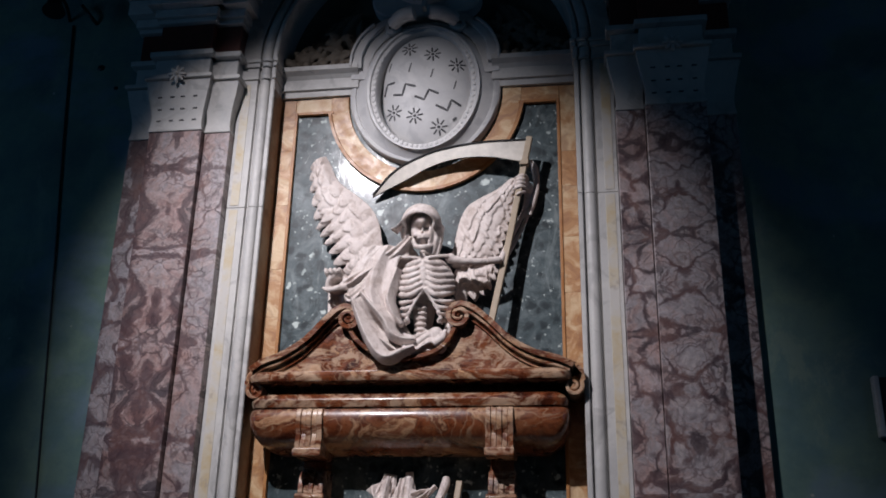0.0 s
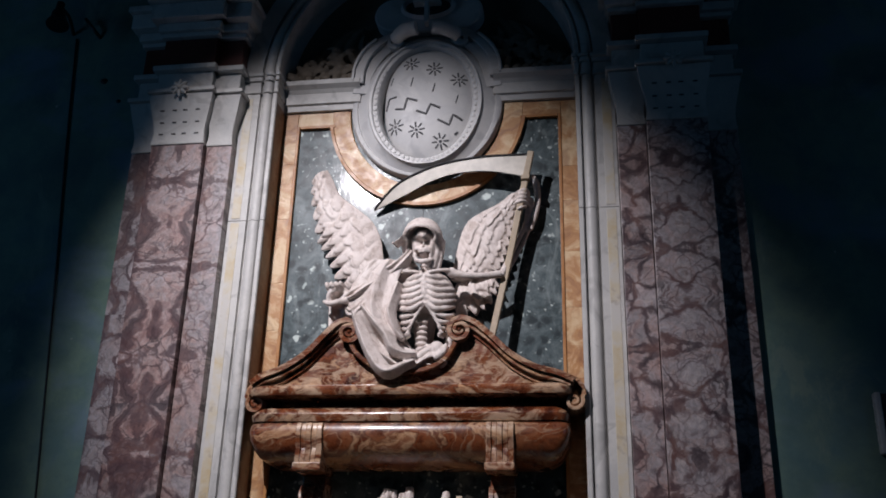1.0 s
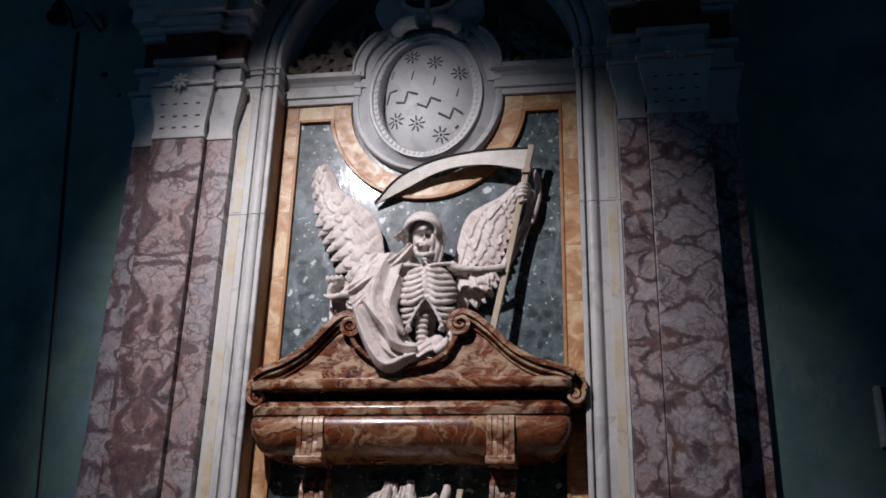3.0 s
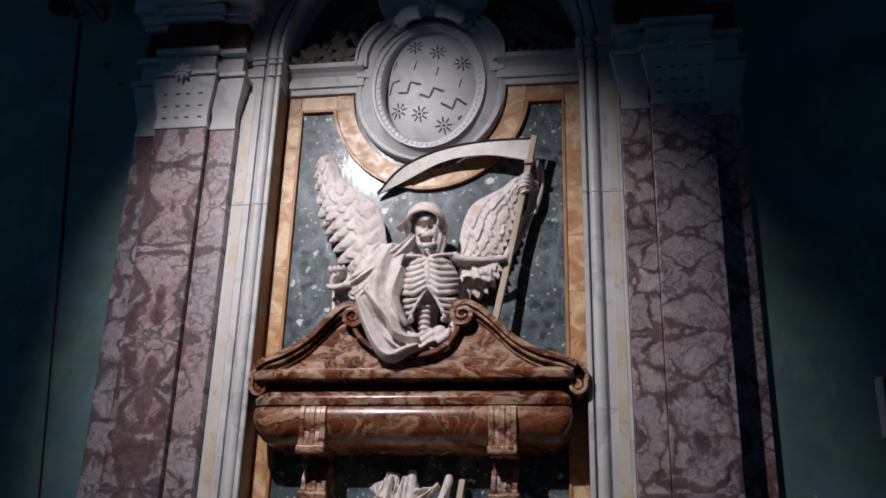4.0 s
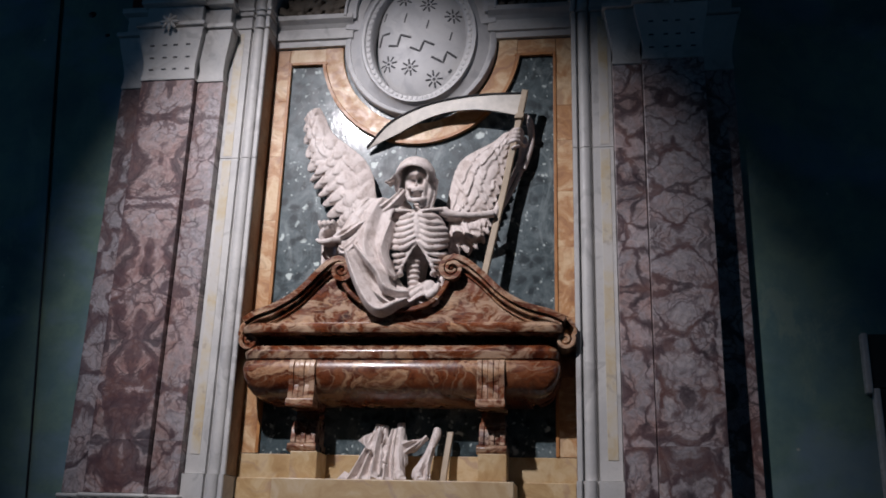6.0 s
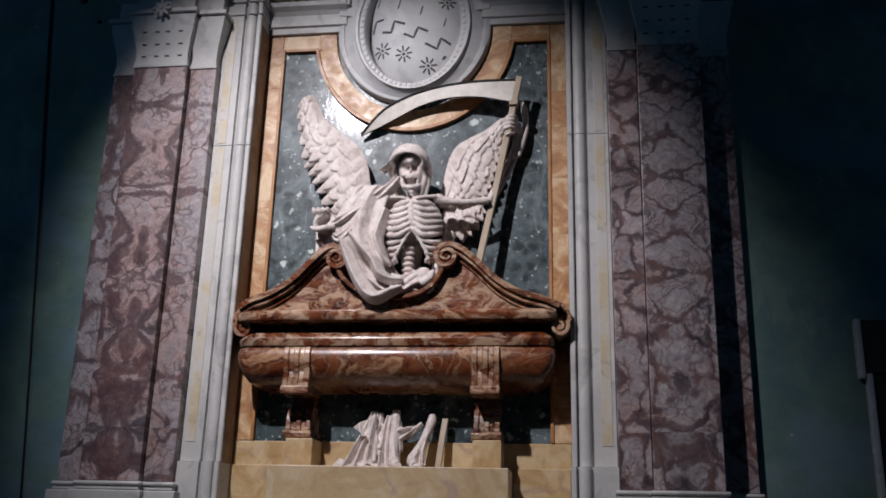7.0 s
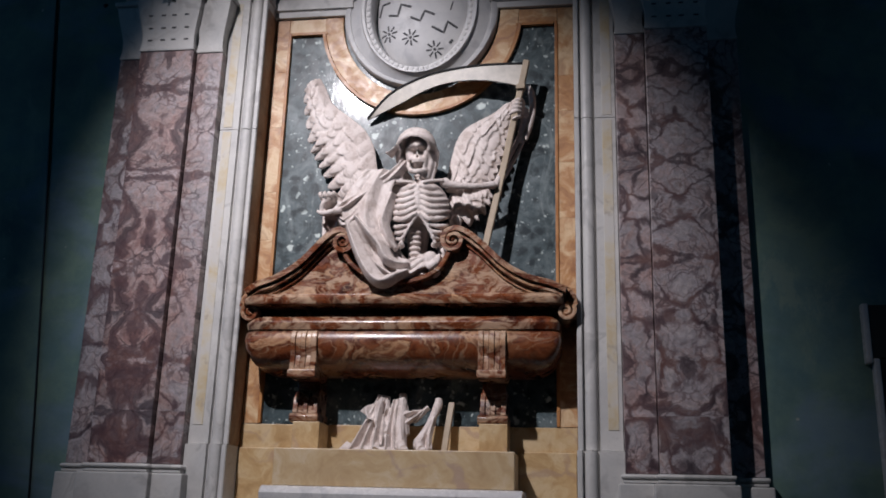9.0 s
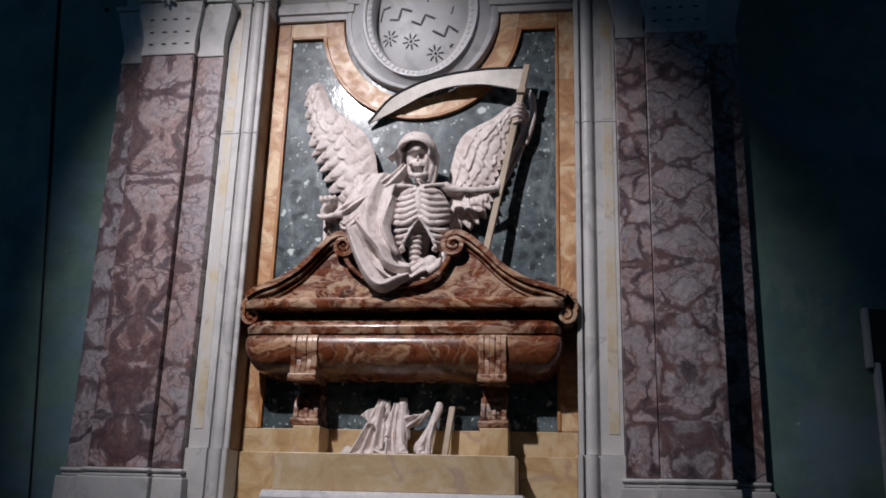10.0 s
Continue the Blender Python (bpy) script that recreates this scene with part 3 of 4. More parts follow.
def loft(bm, rows, back):
    """Levels (z, front y, half width) of a rounded chest, from its back plane."""
    rings = []
    for z, y, hx in rows:
        r = min(0.07, abs(y - back) * 0.45)
        pts = [(-hx, back, z)]
        pts += [(-hx + r - r * math.cos(radians(a)), y + r - r * math.sin(radians(a)), z) for a in range(0, 91, 15)]
        pts += [(hx - r + r * math.sin(radians(a)), y + r - r * math.cos(radians(a)), z) for a in range(0, 91, 15)]
        pts += [(hx, back, z)]
        rings.append(pts)
    extrude(bm, rings)


BELLY = [(2.495, -0.10, 0.80), (2.50, -0.17, 0.86), (2.515, -0.235, 0.905), (2.545, -0.318, 0.945), (2.59, -0.360, 0.975), (2.64, -0.380, 0.995), (2.69, -0.387, 1.005), (2.73, -0.374, 1.005), (2.745, -0.365, 1.0)]
b = B(); loft(b, BELLY, -0.03)
part("chest", b, ONYX, sarc, "rounded alabaster chest with cream swirls", smooth=True, angle=50)
LID = [(2.748, -0.350, 0.975), (2.755, -0.352, 0.978), (2.757, -0.372, 0.995), (2.785, -0.385, 1.0), (2.80, -0.386, 1.0), (2.803, -0.372, 0.99), (2.812, -0.37, 0.99), (2.832, -0.352, 0.975), (2.845, -0.335, 0.96), (2.848, -0.30, 0.93)]
b = B(); loft(b, LID, -0.03)
# the cream stone also carries the moulding's bright sheen in its colour
part("lid_moulding", b, ONYX_PALE, sarc, smooth=True, angle=40)
b = B(); loft(b, [(2.85, -0.15, 0.90), (2.90, -0.16, 0.92), (2.916, -0.22, 0.95)], -0.03)
part("lid_neck", b, ONYX, sarc, smooth=True)
b = B(); loft(b, [(2.918, -0.395, 1.015), (2.935, -0.405, 1.02), (2.958, -0.405, 1.02), (2.975, -0.39, 1.01), (2.985, -0.375, 1.0)], -0.06)
# paler stone again, partly in place of highlights along the edge
part("cornice", b, ONYX_PALE, sarc, smooth=True, angle=40)

# pediment: S-curves up to two volutes, with a dip between them
VL, VR, VZ, VRAD = -0.383, 0.33, 3.322, 0.075
left_top = curve([(-1.005, 0, 2.985), (-0.93, 0, 3.035), (-0.80, 0, 3.085), (-0.66, 0, 3.175), (-0.54, 0, 3.30), (-0.46, 0, 3.375), (-0.39, 0, 3.398)], 8)
right_top = curve([(1.035, 0, 2.985), (0.94, 0, 3.03), (0.79, 0, 3.075), (0.645, 0, 3.16), (0.51, 0, 3.29), (0.41, 0, 3.37), (0.33, 0, 3.398)], 8)
dip = curve([(VL + 0.01, 0, 3.255), (-0.33, 0, 3.185), (-0.22, 0, 3.105), (-0.05, 0, 3.06), (0.12, 0, 3.075), (0.24, 0, 3.14), (VR - 0.02, 0, 3.255)], 8)
L = [(p.x, p.z) for p in left_top]
R = [(p.x, p.z) for p in right_top]
D = [(p.x, p.z) for p in dip]
b = B(); slab(b, [(-0.99, 2.987), *[(x, z - 0.02) for x, z in L[4:]], *D, *[(x, z - 0.02) for x, z in R[:3:-1]], (0.99, 2.987)], -0.345, -0.10)
part("pediment_panel", b, ONYX_PALE, sarc, "brown alabaster panel with cream patches")


def spiral(cx, cz, r0, turn, start, turns=1.75, n=44):
    return [(cx + r0 * (1 - 0.78 * i / n) * math.cos(radians(start + turn * 360 * turns * i / n)), cz + r0 * (1 - 0.78 * i / n) * math.sin(radians(start + turn * 360 * turns * i / n))) for i in range(n + 1)]


for line, cx, turn in ((L, VL, -1), (R, VR, 1)):
    s = spiral(cx, VZ, VRAD, turn, 90)
    n1 = len(line) - 1
    # an upper roll that curls into the volute, a sunk groove, and two beads under it
    b = B(); band(b, [(x, z + 0.008) for x, z in line[:-1]] + s, [0.036] * n1 + [0.036 - 0.02 * i / len(s) for i in range(len(s))], -0.415, -0.12)
    part("pediment_moulding", b, ONYX_PALE, sarc, smooth=True, bevel=0.010)
    b = B(); band(b, [(x, z - 0.020) for x, z in line[2:-3]], 0.034, -0.365, -0.12)
    part("pediment_groove", b, ONYX, sarc, smooth=True)
    b = B(); band(b, [(x, z - 0.034) for x, z in line[2:-3]], 0.018, -0.392, -0.12)
    part("pediment_bead", b, ONYX_PALE, sarc, smooth=True, bevel=0.005)
    b = B(); band(b, [(x, z - 0.072) for x, z in line[12:-6]], 0.012, -0.362, -0.12)
    part("pediment_fillet", b, ONYX, sarc, smooth=True, bevel=0.003)
    b = B(); ball(b, (cx, -0.31, VZ), (VRAD * 0.9, 0.03, VRAD * 0.9), seg=20)
    part("volute_eye", b, ONYX, sarc, smooth=True)
    b = B(); ball(b, (cx, -0.385, VZ), (0.017, 0.04, 0.017), seg=14)
    part("volute_eye", b, ONYX, sarc, smooth=True)
b = B(); band(b, D, 0.03, -0.40, -0.12)
part("dip_moulding", b, ONYX, sarc, smooth=True, bevel=0.006)
for s in (-1, 1):
    c = s * 1.0 + (0.017 if s < 0 else 0.031)
    path = [(c - s * 0.045, 3.03), (c + s * 0.015, 3.01), (c + s * 0.05, 2.97), (c + s * 0.06, 2.92)]
    b = B(); band(b, path + spiral(c, 2.879, 0.056, s * -1, 30 if s > 0 else 150, 1.4, 30), [0.03] * 4 + [0.026 - 0.013 * i / 31 for i in range(31)], -0.345, -0.10)
    part("end_scroll", b, ONYX_PALE, sarc, smooth=True, bevel=0.005)
    b = B(); ball(b, (c, -0.318, 2.879), (0.036, 0.02, 0.036), seg=14)
    part("end_scroll_eye", b, ONYX, sarc, smooth=True)

# fluted straps down the chest and the brackets that carry it
for cx in (-0.597, 0.583):
    for j in range(5):
        w = 0.168 / 5
        x0 = cx - 0.084 + j * w
        b = B()
        prof = [(y - (0.022 if j % 2 == 0 else 0.014), z) for z, y, _ in BELLY[4:]] + [(-0.1, 2.745), (-0.1, 2.47)]
        run_x(b, [(-0.385, 2.463), (-0.395, 2.505)] + prof, x0, x0 + w - (0.001 if j < 4 else 0))
        part("strap", b, ONYX_PALE, sarc, "fluted cream and brown alabaster strap", smooth=True, bevel=0.004)
    b = B(); box(b, cx - 0.09, cx + 0.09, -0.412, -0.10, 2.452, 2.50)
    part("strap_foot", b, ONYX_PALE, sarc, bevel=0.008)
    b = B(); box(b, cx - 0.072, cx + 0.072, -0.20, -0.026, 2.24, 2.45)
    part("bracket_core", b, ONYX, sarc, bevel=0.004)
    for j in range(5):
        x0 = cx - 0.08 + j * 0.032
        o = 0.012 if j % 2 == 0 else 0.0
        pr = [(-0.026, 2.40), (-0.15, 2.40), (-0.205 - o, 2.385), (-0.245 - o, 2.34), (-0.255 - o, 2.29), (-0.262 - o, 2.245), (-0.026, 2.245)]
        b = B(); run_x(b, pr, x0, x0 + 0.0315)
        part("bracket_flute", b, ONYX_PALE, sarc, smooth=True, bevel=0.004)
    b = B(); run_x(b, [(-0.026, 2.243), (-0.285, 2.243), (-0.30, 2.225), (-0.292, 2.20), (-0.27, 2.19), (-0.026, 2.19)], cx - 0.092, cx + 0.092)
    part("bracket_foot", b, ONYX_PALE, sarc, smooth=True, bevel=0.004)

# ---- coat of arms ----
arms = thing("coat_of_arms", (0, -0.05, 4.56), "grey-white marble oval coat of arms with incised stars and battlement lines", "relief")
b = B()
ring(b, [(0.338, 0.455, -0.03), (0.349, 0.465, -0.095), (0.361, 0.476, -0.11), (0.390, 0.50, -0.11), (0.400, 0.508, -0.125), (0.419, 0.52, -0.125),
         (0.429, 0.525, -0.098), (0.475, 0.548, -0.074), (0.514, 0.566, -0.054), (0.519, 0.572, -0.064), (0.549, 0.588, -0.060), (0.562, 0.596, -0.046), (0.564, 0.6, 0.01), (0.338, 0.455, 0.01)], 0.0, 5.168)
part("frame_ring", b, SHIELD, arms, "wide moulded oval frame", smooth=True, angle=40)
b = B()
SHX, SHZ, SHA, SHB, SHD = 0.022, 5.178, 0.335, 0.468, 0.105


def on_shield(x, z):
    """The bulging face of a rounded, slightly squared oval."""
    q = 1 - abs((x - SHX) / SHA) ** 2.3 - abs((z - SHZ) / SHB) ** 2.3
    return -0.035 - SHD * max(0.0, q) ** 0.5


rows = []
for i in range(20):
    r = math.sin(math.pi / 2 * (i + 1) / 20)
    row = []
    for k in range(64):
        c, q = math.cos(math.pi * k / 32), math.sin(math.pi * k / 32)
        n = (abs(c) ** 2.3 + abs(q) ** 2.3) ** (-1 / 2.3) * r
        x, z = SHX + SHA * c * n, SHZ + SHB * q * n
        row.append((x, on_shield(x, z), z))
    rows.append(row)
extrude(b, rows + [[(x, 0.0, z) for x, y, z in rows[-1]]])
shield = part("shield", b, SHIELD, arms, "convex oval shield", smooth=True, angle=60)


# draws a line on the shield as a thin raised dark strip
def groove(b, line, w=0.011):
    pts = []
    for p, q in zip(line, line[1:]):
        n = max(2, int(math.hypot(q[0] - p[0], q[1] - p[1]) / 0.02))
        pts += [(p[0] + (q[0] - p[0]) * i / n, p[1] + (q[1] - p[1]) * i / n) for i in range(n)]
    pts.append(line[-1])
    tube(b, [(x, on_shield(x, z), z) for x, z in pts], w / 2, 6, 0.5, steps=0)


for cx, cz in ((-0.112, 5.495), (0.066, 5.428), (0.248, 5.33), (-0.212, 4.966), (-0.053, 4.922), (0.122, 4.83)):
    star = B()
    for a in range(0, 360, 45):
        c, s = math.cos(radians(a + 8)), math.sin(radians(a + 8))
        groove(star, [(cx + 0.022 * c, cz + 0.022 * s), (cx + 0.062 * c, cz + 0.062 * s)], 0.014)
    ball(star, (cx, on_shield(cx, cz), cz), (0.012, 0.006, 0.012), seg=8)
    part("star", star, DARKLINE, shield, "dark incised eight-pointed star")
for x, z, h in ((-0.257, 5.36, 0.034), (-0.099, 5.324, 0.038), (0.067, 5.26, 0.034), (0.237, 5.162, 0.034)):
    b = B(); groove(b, [(x + 0.008, z + h), (x - 0.008, z - h)])
    part("dash", b, DARKLINE, shield, "dark incised line")
for line in ([(-0.29, 5.116), (-0.27, 5.208), (-0.212, 5.214)], [(-0.218, 5.111), (-0.15, 5.097), (-0.128, 5.186), (-0.051, 5.157)],
             [(-0.056, 5.077), (0.016, 5.044), (0.047, 5.122), (0.119, 5.089)], [(0.101, 4.996), (0.184, 4.953), (0.212, 5.036), (0.279, 4.994)],
             [(0.222, 4.88), (0.245, 4.905)]):
    b = B(); groove(b, line, 0.019)
    part("battlement_line", b, DARKLINE, shield, "dark incised stepped line")
one = None
for i in range(64):
    a = 2 * math.pi * i / 64
    if 35 < math.degrees(a) < 145:
        continue
    if one is None:
        b = B(); ball(b, (0, 0, 0), (0.014, 0.007, 0.017), seg=8)
        bead = part("bead", b, SHIELD, arms, smooth=True)
        one = bead
    else:
        bead = one.copy()
        scene.collection.objects.link(bead)
    bead.location = (0.0 + 0.376 * math.cos(a), -0.11, 5.168 + 0.487 * math.sin(a))

# scrolls and the hat-like crest over the shield
for s in (-1, 1):
    top = curve([(s * 0.525, 0, 5.36), (s * 0.515, 0, 5.48), (s * 0.465, 0, 5.60), (s * 0.385, 0, 5.69), (s * 0.30, 0, 5.752)], 6)
    sp = spiral(s * 0.255, 5.70, 0.058, s * 1, 90, 1.6, 36)
    b = B(); band(b, [(q.x, q.z) for q in top] + sp, [0.10 - 0.05 * i / len(top) for i in range(len(top))] + [0.044 - 0.028 * i / 36 for i in range(37)], -0.115, 0.01)
    part("shoulder_scroll", b, SHIELD, arms, "rolled shoulder scroll", smooth=True, bevel=0.01)
    b = B(); band(b, [(s * 0.50, 5.28), (s * 0.485, 5.42), (s * 0.44, 5.54), (s * 0.37, 5.63), (s * 0.27, 5.70)], [0.12, 0.13, 0.13, 0.12, 0.08], -0.082, 0.008)
    part("shoulder_plate", b, SHIELD, arms, smooth=True, bevel=0.004)
    b = B(); band(b, [(q.x + s * 0.03, q.z + 0.012) for q in top[:-4]], 0.02, -0.135, 0.01)
    part("shoulder_fillet", b, SHIELD, arms, smooth=True, bevel=0.004)
    b = B(); tube(b, [(s * 0.235, -0.15, 5.70), (s * 0.15, -0.23, 5.71), (s * 0.06, -0.25, 5.715)], [0.05, 0.054, 0.054], 16)
    part("roll", b, SHIELD, arms, smooth=True)
b = B()
slab(b, [(x, z) for x, z in arc(-0.26, 5.95, 0.16, 0.15, 255, 60, 16)] + [(-0.1, 6.13), (0.1, 6.13)] + arc(0.26, 5.95, 0.16, 0.15, 120, -75, 16) + [(0.1, 5.78), (-0.1, 5.78)], -0.11, 0.02)
part("crest_plate", b, SHIELD, arms, "lobed marble crest plate", bevel=0.015)
b = B(); ring(b, [(0.175, 0.075, -0.12), (0.195, 0.095, -0.15), (0.215, 0.115, -0.12), (0.2, 0.1, -0.10)], 0, 5.99, 40)
part("crest_ring", b, SHIELD, arms, smooth=True)
# a dark slab on the plate paints the shade of a hollow
b = B(); slab(b, arc(0, 5.99, 0.18, 0.08, 0, 360, 32)[:-1], -0.115, -0.09)
part("crest_hollow", b, DARKLINE, arms, "dark plate drawing the shaded hollow behind the cross")
b = B(); band(b, [(0, 5.80), (0, 6.12)], 0.03, -0.20, -0.13); band(b, [(-0.105, 6.0), (0.105, 6.0)], 0.03, -0.202, -0.128)
part("cross", b, SHIELD, arms, "small marble cross", bevel=0.004)

def ridge(p):
    return abs(math.sin(p)) ** 0.75


def crease(p):
    """A fold with a fairly sharp crest and a soft valley."""
    t = (p / math.pi) % 1.0
    return (1 - abs(2 * t - 1)) ** 1.25


def sheet(bm, fn, nu=26, nv=26, thick=0.02, centre=None):
    """A closed thick cloth over the unit square; fn(u, v) gives its front (or its outside, seen from centre)."""
    g = [[Vector(fn(i / nu, j / nv)) for j in range(nv + 1)] for i in range(nu + 1)]

    def inner(i, j):
        a = g[min(i + 1, nu)][j] - g[max(i - 1, 0)][j]
        c = g[i][min(j + 1, nv)] - g[i][max(j - 1, 0)]
        n = a.cross(c)
        n = n.normalized() if n.length > 1e-9 else Vector((0, -1, 0))
        out = g[i][j] - Vector(centre) if centre else Vector((0, -1, 0))
        if n.dot(out) < 0:
            n = -n
        if not centre:
            n = (n + Vector((0, -1.2, 0))).normalized()
        return g[i][j] - n * thick

    front = [[bm.verts.new(p) for p in r] for r in g]
    back = [[bm.verts.new(inner(i, j)) for j in range(nv + 1)] for i in range(nu + 1)]
    for i in range(nu):
        for j in range(nv):
            bm.faces.new((front[i][j], front[i + 1][j], front[i + 1][j + 1], front[i][j + 1]))
            bm.faces.new((back[i][j], back[i][j + 1], back[i + 1][j + 1], back[i + 1][j]))
    for i in range(nu):
        bm.faces.new((front[i][0], back[i][0], back[i + 1][0], front[i + 1][0]))
        bm.faces.new((front[i][nv], front[i + 1][nv], back[i + 1][nv], back[i][nv]))
    for j in range(nv):
        bm.faces.new((front[0][j], front[0][j + 1], back[0][j + 1], back[0][j]))
        bm.faces.new((front[nu][j], back[nu][j], back[nu][j + 1], front[nu][j + 1]))


# leafy stucco relief in the tympanum, one mass on either side
for s in (-1, 1):
    rnd = random.Random(5 + s)
    b = B()
    sheet(b, lambda u, v: (s * (0.52 + 0.5 * u), 0.02 - 0.03 * ridge(u * 14 + v * 5 + 2 * math.sin(v * 6)), 5.40 + (0.12 + 0.4 * (1 - u ** 2)) * v), 50, 30, 0.05)
    for i in range(46):
        x = s * (0.55 + 0.47 * rnd.random())
        z = 5.39 + rnd.uniform(0, 0.22) * (1.15 - abs(x))  * 2
        lean = rnd.uniform(-0.13, 0.13)
        h = rnd.uniform(0.07, 0.17) * (1.25 - 0.6 * abs(x))
        tube(b, [(x, 0.01, z), (x + lean * 0.15, -0.05, z + h * 0.45), (x + lean * 0.6, -0.085, z + h * 0.85), (x + lean * 1.4, -0.06, z + h)], [0.014, 0.030, 0.022, 0.004], 8, 0.45)
    for i in range(6):
        x = s * (0.58 + 0.07 * i)
        tube(b, [(x, -0.02, 5.40), (x + 0.02, -0.09, 5.42), (x + 0.05, -0.05, 5.405)], [0.02, 0.028, 0.014], 8)
    ob = mesh("stucco_relief", b, STUCCO, smooth=True)
    k = ob.modifiers.new("fuse", "REMESH")
    k.mode, k.voxel_size, k.use_smooth_shade = "VOXEL", 0.006, True
    tagged(ob, "shade-darkened stucco leaf relief above the cornice", "relief", "tympanum reliefs")

# ---- statue: one mesh, fused ----
ST = B()


def along(line, t):
    f = min(max(t, 0), 1) * (len(line) - 1)
    i = min(int(f), len(line) - 2)
    return line[i].lerp(line[i + 1], f - i)


def path2(pts, n=10):
    return curve([(x, 0, z) for x, z in pts], n)


# skull: a sphere pressed in at the sockets, nose, temples and cheeks
SK = Vector((0.078, -0.375, 3.935))
face = pose(*SK, 8, -4, 6)
tmp = bmesh.new()
bmesh.ops.create_uvsphere(tmp, u_segments=72, v_segments=48, radius=1)
for v in tmp.verts:
    d = v.co.normalized()

    def dent(x, z, w, k, h=None):
        return k * math.exp(-(((d.x - x) / w) ** 2 + ((d.z - z) / (h or w)) ** 2) ** 1.8) if d.y < 0 else 0
    r = 1 - dent(-0.42, -0.10, 0.38, 0.92, 0.33) - dent(0.42, -0.10, 0.38, 0.92, 0.33) - dent(0, -0.52, 0.14, 0.52, 0.18)
    r += dent(0, 0.10, 0.09, 0.06, 0.2) + dent(-0.42, 0.20, 0.34, 0.13, 0.08) + dent(0.42, 0.20, 0.34, 0.13, 0.08) + dent(-0.58, -0.50, 0.16, 0.16) + dent(0.58, -0.50, 0.16, 0.16)
    r -= dent(-0.6, -0.75, 0.25, 0.22) + dent(0.6, -0.75, 0.25, 0.22)
    v.co = face @ Vector((d.x * 0.083 * r, d.y * 0.098 * r, d.z * 0.098 * r - (0.012 if d.z < -0.3 else 0)))
ST.from_mesh((lambda me: (tmp.to_mesh(me), me)[1])(bpy.data.meshes.new("skull_form")))
tmp.free()


def at_face(x, y, z):
    return face @ Vector((x, y, z))


# upper jaw, teeth and mandible
ball(ST, at_face(0, -0.066, -0.070), (0.034, 0.024, 0.016), (0, 0, 9), 14)
for i in range(-4, 5):
    ball(ST, at_face(i * 0.0085, -0.088 + abs(i) * 0.004, -0.080), (0.0046, 0.005, 0.010), seg=8)
tube(ST, [at_face(-0.066, -0.01, -0.055), at_face(-0.055, -0.035, -0.122), at_face(-0.03, -0.072, -0.143), at_face(0, -0.086, -0.148), at_face(0.03, -0.072, -0.143),
          at_face(0.055, -0.035, -0.122), at_face(0.066, -0.01, -0.055)], [0.012, 0.015, 0.017, 0.018, 0.017, 0.015, 0.012], 10)
# neck
for i in range(5):
    ball(ST, (0.075, -0.33 + 0.004 * i, 3.72 + 0.032 * i), (0.028, 0.028, 0.014), seg=12)


# hood over the skull
def hood(u, v):
    a = radians(214 - 248 * u)
    q = min(1, v / 0.4)
    q = q * q * (3 - 2 * q)
    rx, rz = 0.108 + 0.032 * q - 0.045 * v ** 3, 0.056 + 0.106 * q - 0.05 * v ** 3
    fold = 0.012 * abs(math.sin(u * 9 + v * 4)) * v
    y = -0.515 + 0.30 * v + 0.075 * (1 - math.sin(math.pi * u)) * (1 - v)
    return (0.066 + (rx + fold) * math.cos(a), y, 3.945 + (rz + fold) * math.sin(a) + 0.012 * math.sin(math.pi * u) * (1 - v) - 0.03 * v)


sheet(ST, hood, 50, 22, 0.022, (0.066, -0.36, 3.93))
sheet(ST, lambda u, v: (-0.112 + 0.15 * u + 0.02 * v, -0.470 + 0.12 * v - 0.015 * u, 3.895 + 0.115 * u ** 0.7 - 0.012 * math.sin(2 * math.pi * u) + 0.06 * v * (0.2 + u)), 18, 12, 0.024)


# hood falling to both shoulders
sheet(ST, lambda u, v: (0.125 + 0.075 * u + 0.012 * math.sin(v * 3) - 0.02 * v, -0.415 - 0.014 * ridge(u * 6.5 + v) + 0.06 * u, 3.97 - 0.23 * v), 24, 20, 0.05)

# ribcage
ball(ST, (0.098, -0.285, 3.605), (0.178, 0.121, 0.158), seg=28)
tube(ST, [(0.086, -0.402, 3.705), (0.092, -0.416, 3.64), (0.10, -0.418, 3.57), (0.104, -0.40, 3.50)], [0.022, 0.017, 0.019, 0.010], 10, 0.55)
